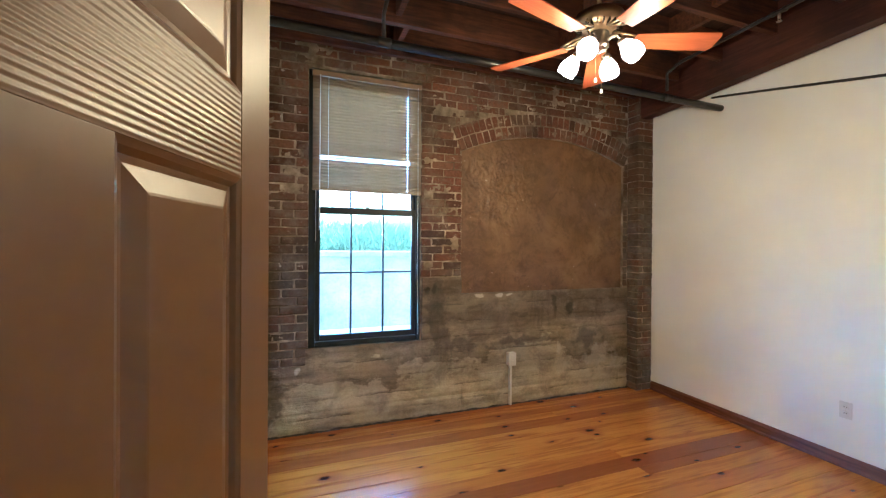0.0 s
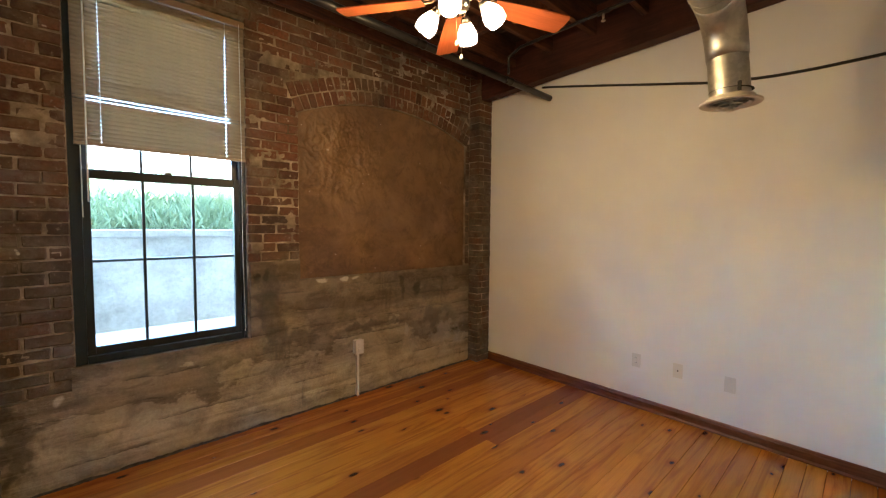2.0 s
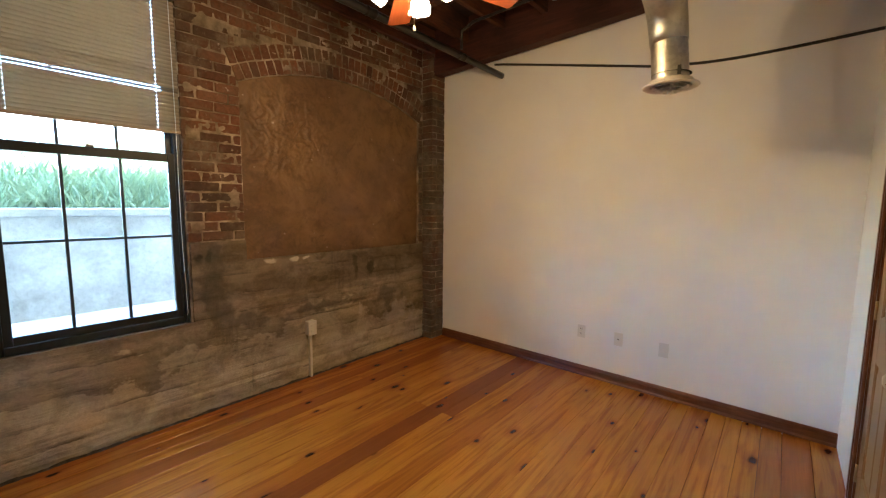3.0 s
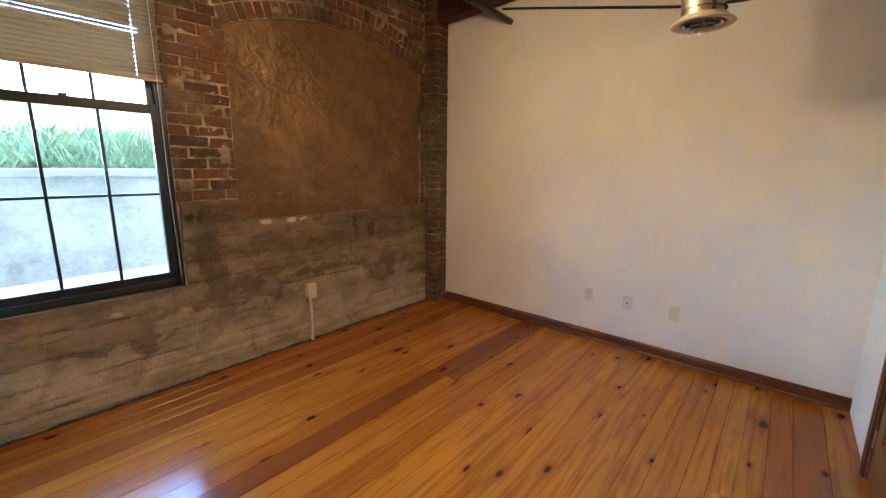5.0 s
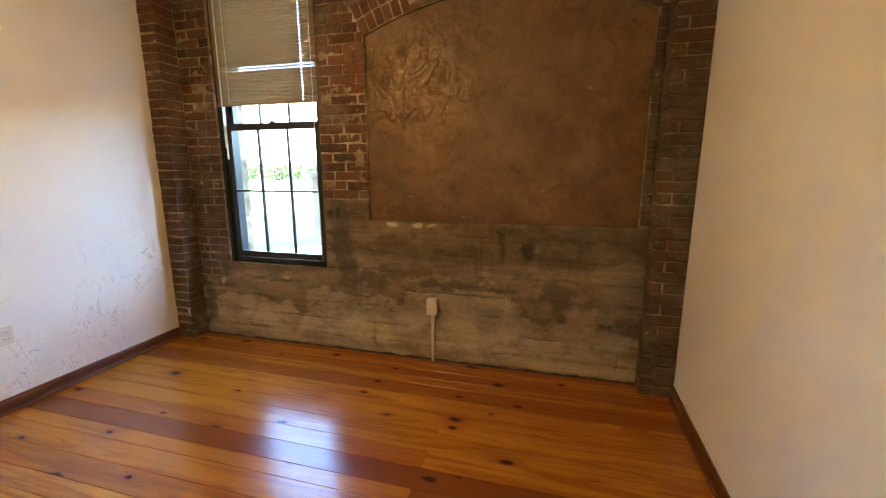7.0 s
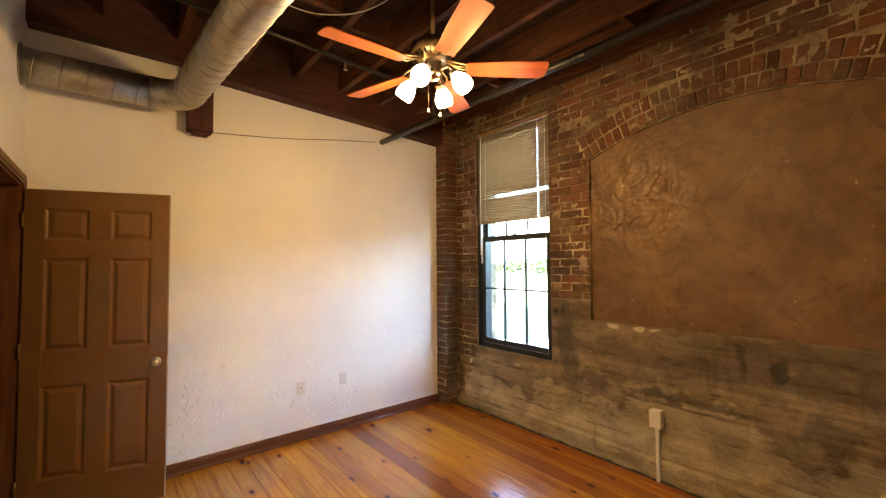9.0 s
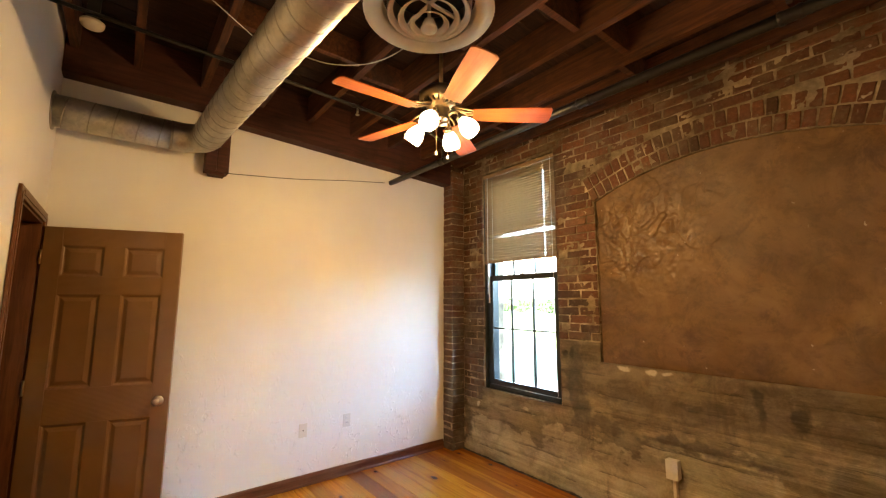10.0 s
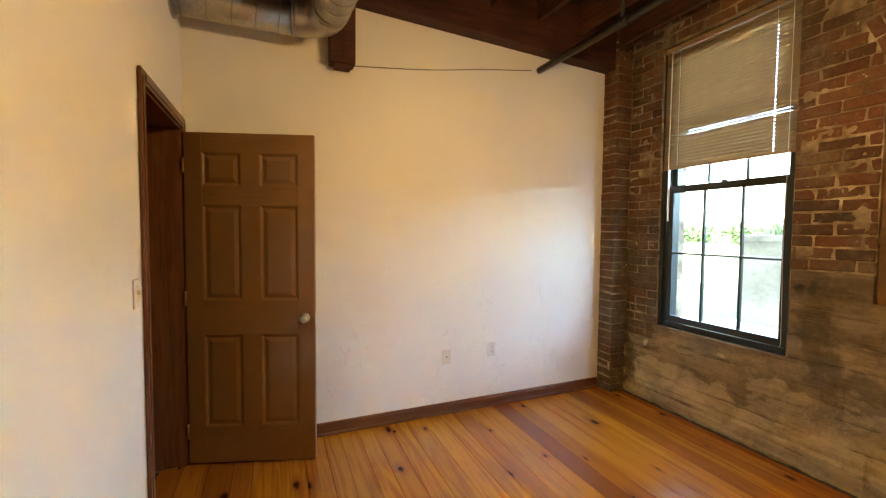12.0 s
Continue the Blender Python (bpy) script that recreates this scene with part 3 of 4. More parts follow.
# hall and closet behind the south wall
solid("wall_hall", boxes((WEST, EAST, -1.9, -1.78, -0.1, TOP), (1.5, 1.62, -1.78, S1, -0.1, TOP)), WHITE_WALL, "plain white hall wall", "wall", "structure")
solid("ceiling_hall", boxes((WEST, 1.5, -1.78, S1, 2.55, 2.65), (1.62, EAST, -1.78, S1, 2.55, 2.65)), WHITE_WALL, "plain white hall ceiling", "ceiling", "structure")


def doorway(name, x0, x1, label):
    """Jambs, stops and casing of a doorway in the south wall."""
    d = thing(name, label, "door frame", kind="structure")
    part("jamb", boxes((x0 - 0.018, x0, S1 - 0.002, SOUTH + 0.003, 0, DOOR_TOP)), TRIM, d)
    part("jamb", boxes((x1, x1 + 0.018, S1 - 0.002, SOUTH + 0.003, 0, DOOR_TOP)), TRIM, d)
    part("head", boxes((x0 - 0.018, x1 + 0.018, S1 - 0.002, SOUTH + 0.003, DOOR_TOP, DOOR_TOP + 0.018)), TRIM, d)
    part("stop", boxes((x0, x0 + 0.011, S1 + 0.02, S1 + 0.055, 0, DOOR_TOP), (x1 - 0.011, x1, S1 + 0.02, S1 + 0.055, 0, DOOR_TOP),
                       (x0 + 0.011, x1 - 0.011, S1 + 0.02, S1 + 0.055, DOOR_TOP - 0.011, DOOR_TOP)), TRIM, d)
    w = 0.06
    for side, a, b in (("casing", x0 - w - 0.006, x0 - 0.006), ("casing", x1 + 0.006, x1 + w + 0.006)):
        bm = boxes((a, b, SOUTH + 0.003, SOUTH + 0.017, 0, DOOR_TOP + 0.012 + w), bevel=0.003)
        mid = (a + b) / 2
        box(bm, mid - 0.014, mid + 0.012, SOUTH + 0.016, SOUTH + 0.021, 0, DOOR_TOP + 0.04, bevel=0.002)
        part("casing", bm, TRIM, d)
    bm = boxes((x0 - 0.0055, x1 + 0.0055, SOUTH + 0.003, SOUTH + 0.017, DOOR_TOP + 0.012, DOOR_TOP + 0.012 + w), bevel=0.003)
    box(bm, x0 - 0.004, x1 + 0.004, SOUTH + 0.016, SOUTH + 0.021, DOOR_TOP + 0.03, DOOR_TOP + 0.055, bevel=0.002)
    part("casing", bm, TRIM, d)
    return d


doorway("door_1", DOOR_X0, DOOR_X1, "dark-stained wooden casing of the entrance doorway")
doorway("door_2", CLOSET_X0, CLOSET_X1, "dark-stained wooden casing of the closet doorway")

# baseboards: a moulded board with a quarter-round shoe
PROFILE = [(0.0, 0.0), (0.022, 0.0), (0.022, 0.008), (0.016, 0.018), (0.013, 0.02), (0.013, 0.066), (0.010, 0.074), (0.009, 0.082), (0.004, 0.09), (0.0, 0.09)]
solid("baseboard_west", prism(bmesh.new(), [(WEST + u, v) for u, v in PROFILE], "y", SOUTH + 0.001, PIL_WY - 0.004), SKIRT, "dark-stained moulded wooden baseboard", "baseboard", "structure")
bm = prism(bmesh.new(), [(-u, v) for u, v in PROFILE], "y", SOUTH + 0.001, PIL_EY - 0.004)
for v in bm.verts:
    v.co.x += east_x(v.co.y)
solid("baseboard_east", bm, SKIRT, "dark-stained moulded wooden baseboard", "baseboard", "structure")
solid("baseboard_south", prism(bmesh.new(), [(SOUTH + u, v) for u, v in PROFILE], "x", DOOR_X1 + 0.068, CLOSET_X0 - 0.068), SKIRT, "dark-stained moulded wooden baseboard", "baseboard", "structure")

# ---- roof: deck boards on joists, on beams at the side walls ----
bm = bmesh.new()
x = WEST - 0.16
while x < EAST + 0.16:
    w = random.uniform(0.12, 0.16)
    up = random.uniform(0, 0.006)
    za, zb = roof(SOUTH - 0.12) + 0.24 + up, roof(NORTH + 0.3) + 0.24 + up
    prism(bm, [(SOUTH - 0.12, za), (NORTH + 0.3, zb), (NORTH + 0.3, zb + 0.03), (SOUTH - 0.12, za + 0.03)], "x", x, x + w - 0.004)
    x += w
box(bm, WEST - 0.16, EAST + 0.16, SOUTH - 0.12, NORTH + 0.3, TOP, TOP + 0.1)
solid("ceiling", bm, DECK, "dark exposed roof deck of old boards", "ceiling", "structure")

joist_y = [3.28, 2.84, 2.42, 2.0, 1.58, 1.16, 0.74, 0.32, -0.02]
for n, y in enumerate(joist_y):
    z = roof(y)
    w = 0.048
    bm = boxes((WEST + 0.125, EAST - 0.17, y - w / 2, y + w / 2, z, z + 0.235), bevel=0.004)
    solid("ceiling_joist", bm, TIMBER, "rough old brown timber ceiling joist", "joist", "structure", group="ceiling joists")
    if n:
        ya, yb = y + w / 2, joist_y[n - 1] - w / 2
        for k, x in enumerate((0.95, 2.25, 3.0)):
            xx = x + 0.09 * ((n + k) % 2)
            zz = roof((ya + yb) / 2) + 0.04
            solid("bridging_block", boxes((xx - 0.022, xx + 0.022, ya, yb, zz, zz + 0.17), bevel=0.003), TIMBER,
                  "short rough timber block between joists", "bridging", "structure", group="bridging blocks")
solid("fan_block", boxes((1.70, 1.86, 1.58 + 0.025, 2.0 - 0.025, roof(1.72), roof(1.72) + 0.05), bevel=0.003), TIMBER, "timber block that carries the fan", "block", "structure")
for side, x0, x1, ya, yb, za, zb in (("west", WEST, WEST + 0.13, 0.872, NORTH + 0.005, 3.008, 2.885), ("south_west", WEST, WEST + 0.13, SOUTH + 0.002, 0.868, 3.066, 3.066),
                                      ("east", EAST - 0.18, east_x(SOUTH), SOUTH + 0.002, NORTH + 0.005, beam_under(SOUTH), beam_under(NORTH))):
    bm = prism(bmesh.new(), [(ya, za), (yb, zb), (yb, roof(yb) + 0.236), (ya, roof(ya) + 0.236)], "x", x0 + 0.003, x1 - 0.003)
    solid("ceiling_beam_" + side, bm, BEAM, "dark reddish timber beam along the wall", "beam", "structure")

# ---- window in the brick wall ----
def build_window():
    w = thing("window_1", "dark-painted double-hung window with small panes", "window", kind="structure")
    X0, X1, Z0, Z1 = WIN_X0 - 0.012, WIN_X1 + 0.012, WIN_Z0 - 0.006, WIN_Z1 + 0.006
    F0, F1 = 3.452, 3.58
    part("window_frame", boxes((X0, X0 + 0.067, F0, F1, Z0, Z1)), SASH, w)
    part("window_frame", boxes((X1 - 0.044, X1, F0, F1, Z0, Z1)), SASH, w)
    part("window_frame", boxes((X0 + 0.067, X1 - 0.044, F0, F1, Z1 - 0.05, Z1)), SASH, w)
    part("window_sill", boxes((X0 + 0.068, X1 - 0.045, F0 - 0.012, F1 + 0.05, Z0, Z0 + 0.045), bevel=0.004), SASH, w)
    part("window_stop", boxes((WIN_X0 + 0.002, WIN_X0 + 0.028, 3.43, F0 - 0.001, Z0 + 0.003, WIN_Z1), (WIN_X1 - 0.020, WIN_X1 - 0.002, 3.43, F0 - 0.001, Z0 + 0.003, WIN_Z1)), SASH, w)

    def sash(y, z0, z1, bottom, top):
        s = thing("sash", "", "")
        s.parent = w
        a, b = X0 + 0.068, X1 - 0.045
        st = 0.038
        part("stile", boxes((a, a + st, y, y + 0.034, z0, z1), bevel=0.003), SASH, s)
        part("stile", boxes((b - st, b, y, y + 0.034, z0, z1), bevel=0.003), SASH, s)
        part("rail", boxes((a + st, b - st, y, y + 0.034, z0, z0 + bottom), bevel=0.003), SASH, s)
        part("rail", boxes((a + st, b - st, y, y + 0.034, z1 - top, z1), bevel=0.003), SASH, s)
        ga, gb, gz0, gz1 = a + st, b - st, z0 + bottom, z1 - top
        gm = (gz0 + gz1) / 2 + 0.012
        for x in (0.712, 0.987):
            part("muntin", boxes((x - 0.008, x + 0.008, y + 0.004, y + 0.03, gz0, gz1), bevel=0.003), SASH, s)
        part("muntin", boxes((ga, gb, y + 0.006, y + 0.028, gm - 0.008, gm + 0.008), bevel=0.003), SASH, s)
        xs, zs = (ga, 0.712, 0.987, gb), (gz0, gm, gz1)
        for i in range(3):
            for j in range(2):
                p = part("pane", boxes((xs[i] + 0.001, xs[i + 1] - 0.001, y + 0.015, y + 0.018, zs[j] + 0.001, zs[j + 1] - 0.001)), GLASS, s, "clear glass pane")
                p.visible_shadow = False
        return s
    sash(3.455, Z0 + 0.047, 1.835, 0.05, 0.055)
    sash(3.495, 1.79, Z1 - 0.052, 0.05, 0.05)
    part("sash_lock", boxes((0.83, 0.87, 3.462, 3.485, 1.836, 1.85), bevel=0.003), BRONZE, w)
    part("jamb_liner", boxes((X0 + 0.0675, X0 + 0.072, 3.43, 3.452, 1.55, 1.98), bevel=0.002), WHITE_PLASTIC, w, "pale plastic jamb liner")


build_window()


def build_blind():
    b = thing("window_blind", "half-raised tan mini-blind with closed slats", "blind", pose(0.853, 3.418, 2.94))
    half = 0.462
    part("headrail", boxes((-half, half, -0.018, 0.02, -0.045, -0.004), bevel=0.003), SLAT, b)
    top, low, n = -0.058, -0.945, 37
    # one slat: a shallow curved strip, tilted nearly shut
    bm = bmesh.new()
    tilt = radians(64)
    cuts = [-half + 0.004, -0.338, -0.333, 0.333, 0.338, half - 0.004]
    rows = []
    for i in range(5):
        u = (i / 4 - 0.5) * 0.0268
        h = 0.0044 * (1 - (2 * u / 0.0268) ** 2)
        y, z = -u * math.cos(tilt) - h * math.sin(tilt), u * math.sin(tilt) - h * math.cos(tilt)
        rows.append([bm.verts.new((x, y, z)) for x in cuts])
    for i in range(4):
        for k in range(5):
            if k in (1, 3) and i == 2:
                continue            # the holes for the cords
            bm.faces.new((rows[i][k], rows[i][k + 1], rows[i + 1][k + 1], rows[i + 1][k]))
    bmesh.ops.solidify(bm, geom=list(bm.faces), thickness=0.0005)
    slat = finish("slat", bm, SLAT)
    for i in range(n):
        z = top + (low - top) * i / (n - 1) - 0.005
        rx = 0.0
        if i == 26:
            rx = 34
        if i == 3:
            rx = 18
        part("slat", slat, SLAT, b, m=pose(0, 0, z, rx))
    part("bottom_rail", boxes((-half + 0.002, half - 0.002, -0.012, 0.012, low - 0.03, low - 0.012), bevel=0.003), SLAT, b)
    for x in (-0.335, 0.335):
        bm = bmesh.new()
        for y in (-0.0135, 0.0135):
            tube(bm, [(x, y, -0.04), (x, y, low - 0.012)], 0.0012, 5)
        part("ladder_cord", bm, CORD, b)
    part("tilt_wand", tube(bmesh.new(), [(-0.40, -0.02, -0.04), (-0.402, -0.022, -0.6), (-0.405, -0.02, -1.3)], 0.004, 6), CORD, b, "clear plastic tilt wand")
    part("lift_cord", tube(bmesh.new(), [(0.425, -0.02, -0.03), (0.428, -0.022, -0.9), (0.425, -0.022, -1.6), (0.436, -0.022, -2.18), (0.43, -0.022, -2.2)], 0.0016, 5), CORD, b, "white lift cord")


build_blind()


# ---- six-panel doors ----
def build_door(name, label, m):
    """A leaf hinged at its own x=0, 0.755 wide, 35 mm thick towards +y; both faces panelled."""
    W, H, T = 0.755, 2.015, 0.035
    d = thing(name, label, "door", m)
    st, mu = 0.098, 0.11
    pw = (W - 2 * st - mu) / 2
    cols = ((st, st + pw), (st + pw + mu, W - st))
    rows = ((0.225, 0.795), (1.005, 1.585), (1.70, 1.898))
    part("core", boxes((0.01, W - 0.01, 0.011, T - 0.011, 0.01, H - 0.01)), DOOR_STILE, d)
    for x0, x1 in ((0, st), (W - st, W)):
        part("stile", boxes((x0, x1, 0, T, 0, H), bevel=0.0015), DOOR_STILE, d)
    for z0, z1 in ((0, rows[0][0]), (rows[0][1], rows[1][0]), (rows[1][1], rows[2][0]), (rows[2][1], H)):
        part("rail", boxes((st, W - st, 0.0004, T - 0.0004, z0, z1), bevel=0.001), DOOR_RAIL, d)
    for z0, z1 in rows:
        part("mullion", boxes((st + pw, st + pw + mu, 0.0004, T - 0.0004, z0, z1), bevel=0.001), DOOR_STILE, d)
    for x0, x1 in cols:
        for z0, z1 in rows:
            bm = bmesh.new()
            for s in (1, -1):
                def ring(inset, depth):
                    y = depth if s > 0 else T - depth
                    return [bm.verts.new(p) for p in ((x0 + inset, y, z0 + inset), (x1 - inset, y, z0 + inset), (x1 - inset, y, z1 - inset), (x0 + inset, y, z1 - inset))]
                rings = [ring(0.0, 0.001), ring(0.007, 0.004), ring(0.013, 0.0095), ring(0.020, 0.0105), ring(0.042, 0.0035), ring(0.045, 0.003)]
                for a, b in zip(rings, rings[1:]):
                    for i in range(4):
                        bm.faces.new((a[i], a[(i + 1) % 4], b[(i + 1) % 4], b[i]))
                bm.faces.new(rings[-1])
            part("panel", bm, DOOR_STILE, d)
    for s, y in ((-1, 0.0), (1, T)):
        k = part("knob", lathe(bmesh.new(), [(0.0, 0.062), (0.016, 0.061), (0.024, 0.054), (0.027, 0.045), (0.024, 0.034), (0.012, 0.026), (0.010, 0.012)], 20,
                               pose(W - 0.06, y, 0.895, 90 * -s)), NICKEL, d, "satin nickel knob")
        part("rosette", lathe(bmesh.new(), [(0.010, 0.014), (0.026, 0.010), (0.032, 0.004), (0.032, 0.0)], 20, pose(W - 0.06, y, 0.895, 90 * -s)), NICKEL, k)
    part("latch_plate", boxes((W - 0.001, W + 0.0015, 0.006, T - 0.006, 0.86, 0.93)), NICKEL, d)
    for z in (0.2, 1.02, 1.82):
        h = part("hinge", tube(bmesh.new(), [(-0.004, -0.004, z - 0.045), (-0.004, -0.004, z + 0.045)], 0.0065, 10), BRASS, d)
        part("hinge_leaf", boxes((-0.0015, 0.0, 0.0, T - 0.008, z - 0.044, z + 0.044)), BRASS, h)
    return d


leaf = build_door("panel_door", "brown-painted six-panel door standing open against the wall", pose(-0.026, SOUTH + 0.018, 0.015, 0, 0, 72.3))
closet = copy_thing(leaf, pose(CLOSET_X1 - 0.006, SOUTH - 0.005, 0.015, 0, 0, 180))
tagged(closet, "brown-painted six-panel closet door, shut", "door")


# ---- duct with its round diffuser ----
def build_duct():
    d = thing("air_duct", "round galvanised spiral duct hung below the ceiling", "duct", pose(0, 0, 0))
    R = 0.102
    a, corner, b, down = Vector((0.12, SOUTH, 2.745)), Vector((0.12, 0.75, 2.745)), Vector((2.885, 0.87, 2.64)), Vector((2.885, 0.825, 2.168))
    def bend(p, q, r, rad, n=8):
        u, v = (p - q).normalized(), (r - q).normalized()
        return [(q + u * rad) * (1 - t) ** 2 + 2 * t * (1 - t) * q + (q + v * rad) * t * t for t in [i / n for i in range(n + 1)]]
    e1, e2 = bend(a, corner, b, 0.2), bend(corner, b, down, 0.24)
    part("duct_run", tube(bmesh.new(), [a, e1[0]], R, 32), GALV, d)
    part("duct_elbow", tube(bmesh.new(), e1, R + 0.002, 32), GALV, d)
    part("duct_run", tube(bmesh.new(), [e1[-1], e2[0]], R, 32), GALV, d)
    part("duct_elbow", tube(bmesh.new(), e2, [R + 0.002 - 0.009 * i / 8 for i in range(9)], 32), GALV, d)
    part("duct_drop", tube(bmesh.new(), [e2[-1], down], 0.091, 32, caps=False), GALV, d)
    # spiral lock seams, as thin raised rings set askew
    def seams(p, q, gap):
        way = (q - p)
        n = int(way.length / gap)
        lean = way.to_track_quat("Z", "Y").to_matrix().to_4x4() @ pose(0, 0, 0, 9, 0, 0)
        for i in range(n):
            c = p + way * ((i + 0.5) / n)
            me = lathe(bmesh.new(), [(R - 0.001, -0.004), (R + 0.003, -0.003), (R + 0.003, 0.003), (R - 0.001, 0.004)], 32, Matrix.Translation(c) @ lean)
            part("seam", me, SEAM, d)
    seams(a, e1[0], 0.115)
    seams(e1[-1], e2[0], 0.115)
    for c, q in ((e1[0], a - e1[0]), (e1[-1], b - corner)):
        part("collar", lathe(bmesh.new(), [(R - 0.001, -0.008), (R + 0.004, -0.006), (R + 0.004, 0.006), (R - 0.001, 0.008)], 32,
                             Matrix.Translation(c) @ q.to_track_quat("Z", "Y").to_matrix().to_4x4()), SEAM, d)
    part("wall_collar", lathe(bmesh.new(), [(R, 0.0), (R + 0.02, 0.0), (R + 0.02, 0.006), (R + 0.001, 0.008)], 32, Matrix.Translation(a) @ pose(0, 0, 0, -90)), SEAM, d)
    g = part("diffuser", lathe(bmesh.new(), [(0.106, 0.03), (0.108, 0.008), (0.138, 0.004), (0.140, -0.002), (0.135, -0.007), (0.104, -0.002), (0.100, 0.006), (0.100, 0.03)], 40,
                               Matrix.Translation(down)), ENAMEL, d, "cream enamelled round diffuser with rings")
    for r, sink in ((0.083, 0.006), (0.060, 0.018), (0.037, 0.030)):
        part("ring", lathe(bmesh.new(), [(r - 0.006, 0.007), (r, 0.001), (r + 0.006, -0.002), (r + 0.0065, -0.0005), (r, 0.003), (r - 0.006, 0.009)], 36, Matrix.Translation(down - Vector((0, 0, sink)))), ENAMEL, g)
    part("hub", lathe(bmesh.new(), [(0.0, -0.042), (0.016, -0.042), (0.018, -0.038), (0.010, -0.018), (0.004, -0.014), (0.004, 0.02), (0.0, 0.02)], 20, Matrix.Translation(down)), ENAMEL, g)
    part("spider", boxes((down.x - 0.1, down.x + 0.1, down.y - 0.004, down.y + 0.004, down.z + 0.016, down.z + 0.02),
                         (down.x - 0.004, down.x + 0.004, down.y - 0.1, down.y + 0.1, down.z + 0.0205, down.z + 0.0245)), ENAMEL, g)
    # near-black disc across the duct: the shade of its depth, put in as colour
    part("throat", lathe(bmesh.new(), [(0.0, 0.06), (0.099, 0.06)], 24, Matrix.Translation(down)), SLOT, g)
    part("damper_tab", boxes((down.x - 0.112, down.x - 0.1, down.y - 0.065, down.y - 0.05, down.z + 0.03, down.z + 0.075)), SLOT, d)


build_duct()


# ---- ceiling fan with four lamps ----
def build_fan():
    hub = Vector((1.78, 1.72, 0))
    DROP = 0.018
    f = thing("ceiling_fan", "antique-brass ceiling fan with cherry blades and four lit lamps", "ceiling fan", pose(hub.x, hub.y, -DROP))
    top = roof(hub.y) + DROP
    part("canopy", lathe(bmesh.new(), [(0.0, top - 0.002), (0.065, top - 0.002), (0.068, top - 0.02), (0.05, top - 0.055), (0.016, top - 0.065), (0.0, top - 0.065)], 28), BRASS, f)
    part("downrod", tube(bmesh.new(), [(0, 0, top - 0.06), (0, 0, 2.80)], 0.012, 14), BRASS, f)
    part("motor_housing", lathe(bmesh.new(), [(0.0, 2.81), (0.03, 2.81), (0.045, 2.795), (0.10, 2.785), (0.125, 2.765), (0.128, 2.735), (0.115, 2.705), (0.075, 2.69), (0.06, 2.68), (0.0, 2.68)], 36), BRASS, f)
    for i in range(24):
        a = 2 * math.pi * i / 24
        part("vent_rib", boxes((0.088, 0.118, -0.003, 0.003, 2.688, 2.708), bevel=0.001), BRONZE, f, m=pose(0, 0, 0, 0, 0, math.degrees(a)))
    part("switch_housing", lathe(bmesh.new(), [(0.0, 2.68), (0.05, 2.68), (0.053, 2.66), (0.046, 2.635), (0.05, 2.62), (0.052, 2.605), (0.03, 2.585), (0.0, 2.58)], 28), NICKEL, f)
    # blade iron and blade, copied round
    for k in range(5):
        turn = pose(0, 0, 0, 0, 0, -20 + 72 * k)
        bm = bmesh.new()
        for s in (-1, 1):
            tube(bm, [(0.07, 0.008 * s, 2.69), (0.11, 0.02 * s, 2.675), (0.15, 0.034 * s, 2.66), (0.18, 0.028 * s, 2.656), (0.205, 0.012 * s, 2.654)], 0.006, 8)
        tube(bm, [(0.07, 0, 2.688), (0.14, 0, 2.66), (0.215, 0, 2.654)], 0.006, 8)
        iron = part("blade_iron", bm, BRASS, f, "scrolled brass blade bracket", m=turn)
        bm = bmesh.new()
        n = 14
        outline = []
        for i in range(n + 1):
            u = i / n
            x = 0.185 + 0.435 * u
            outline.append((x, 0.050 + 0.018 * math.sin(u * math.pi / 2)))
        outline += [(0.632, 0.05), (0.635, 0.0)]
        loop = outline + [(x, -y) for x, y in outline[::-1][1:]]
        lo = [bm.verts.new((x, y, -0.003)) for x, y in loop]
        hi = [bm.verts.new((x, y, 0.003)) for x, y in loop]
        bm.faces.new(lo[::-1])
        bm.faces.new(hi)
        for i in range(len(loop)):
            bm.faces.new((lo[i], lo[(i + 1) % len(loop)], hi[(i + 1) % len(loop)], hi[i]))
        part("blade", bm, BLADE, f, "reddish cherry-stained wooden blade", m=turn @ pose(0, 0, 2.643, -12, 0, 0))
    for k in range(4):
        turn = pose(0, 0, 0, 0, 0, 30 + 90 * k)
        tip = Vector((0.118, 0, 2.60))
        part("lamp_arm", tube(bmesh.new(), [(0.03, 0, 2.625), (0.07, 0, 2.642), (0.10, 0, 2.638), tuple(tip)], 0.008, 10), NICKEL, f, m=turn)
        tilt = turn @ Matrix.Translation(tip) @ pose(0, 0, 0, 0, -38, 0)
        part("socket", lathe(bmesh.new(), [(0.0, 0.012), (0.02, 0.012), (0.024, 0.0), (0.026, -0.02), (0.0, -0.02)], 20), NICKEL, f, m=tilt)
        part("shade", lathe(bmesh.new(), [(0.026, -0.016), (0.034, -0.03), (0.048, -0.06), (0.053, -0.085), (0.050, -0.105), (0.046, -0.118), (0.043, -0.117), (0.047, -0.104), (0.050, -0.085), (0.045, -0.06), (0.031, -0.031)], 28),
             SHADE, f, "lit frosted glass tulip shade", m=tilt)
        lamp = new("fan_lamp", bpy.data.lights.new("fan_lamp", "POINT"))
        lamp.data.energy, lamp.data.color, lamp.data.shadow_soft_size = LAMP_WATTS, (1.0, 0.61, 0.225), 0.028
        lamp.matrix_world = pose(hub.x, hub.y, -DROP) @ tilt @ pose(0, 0, -0.126)
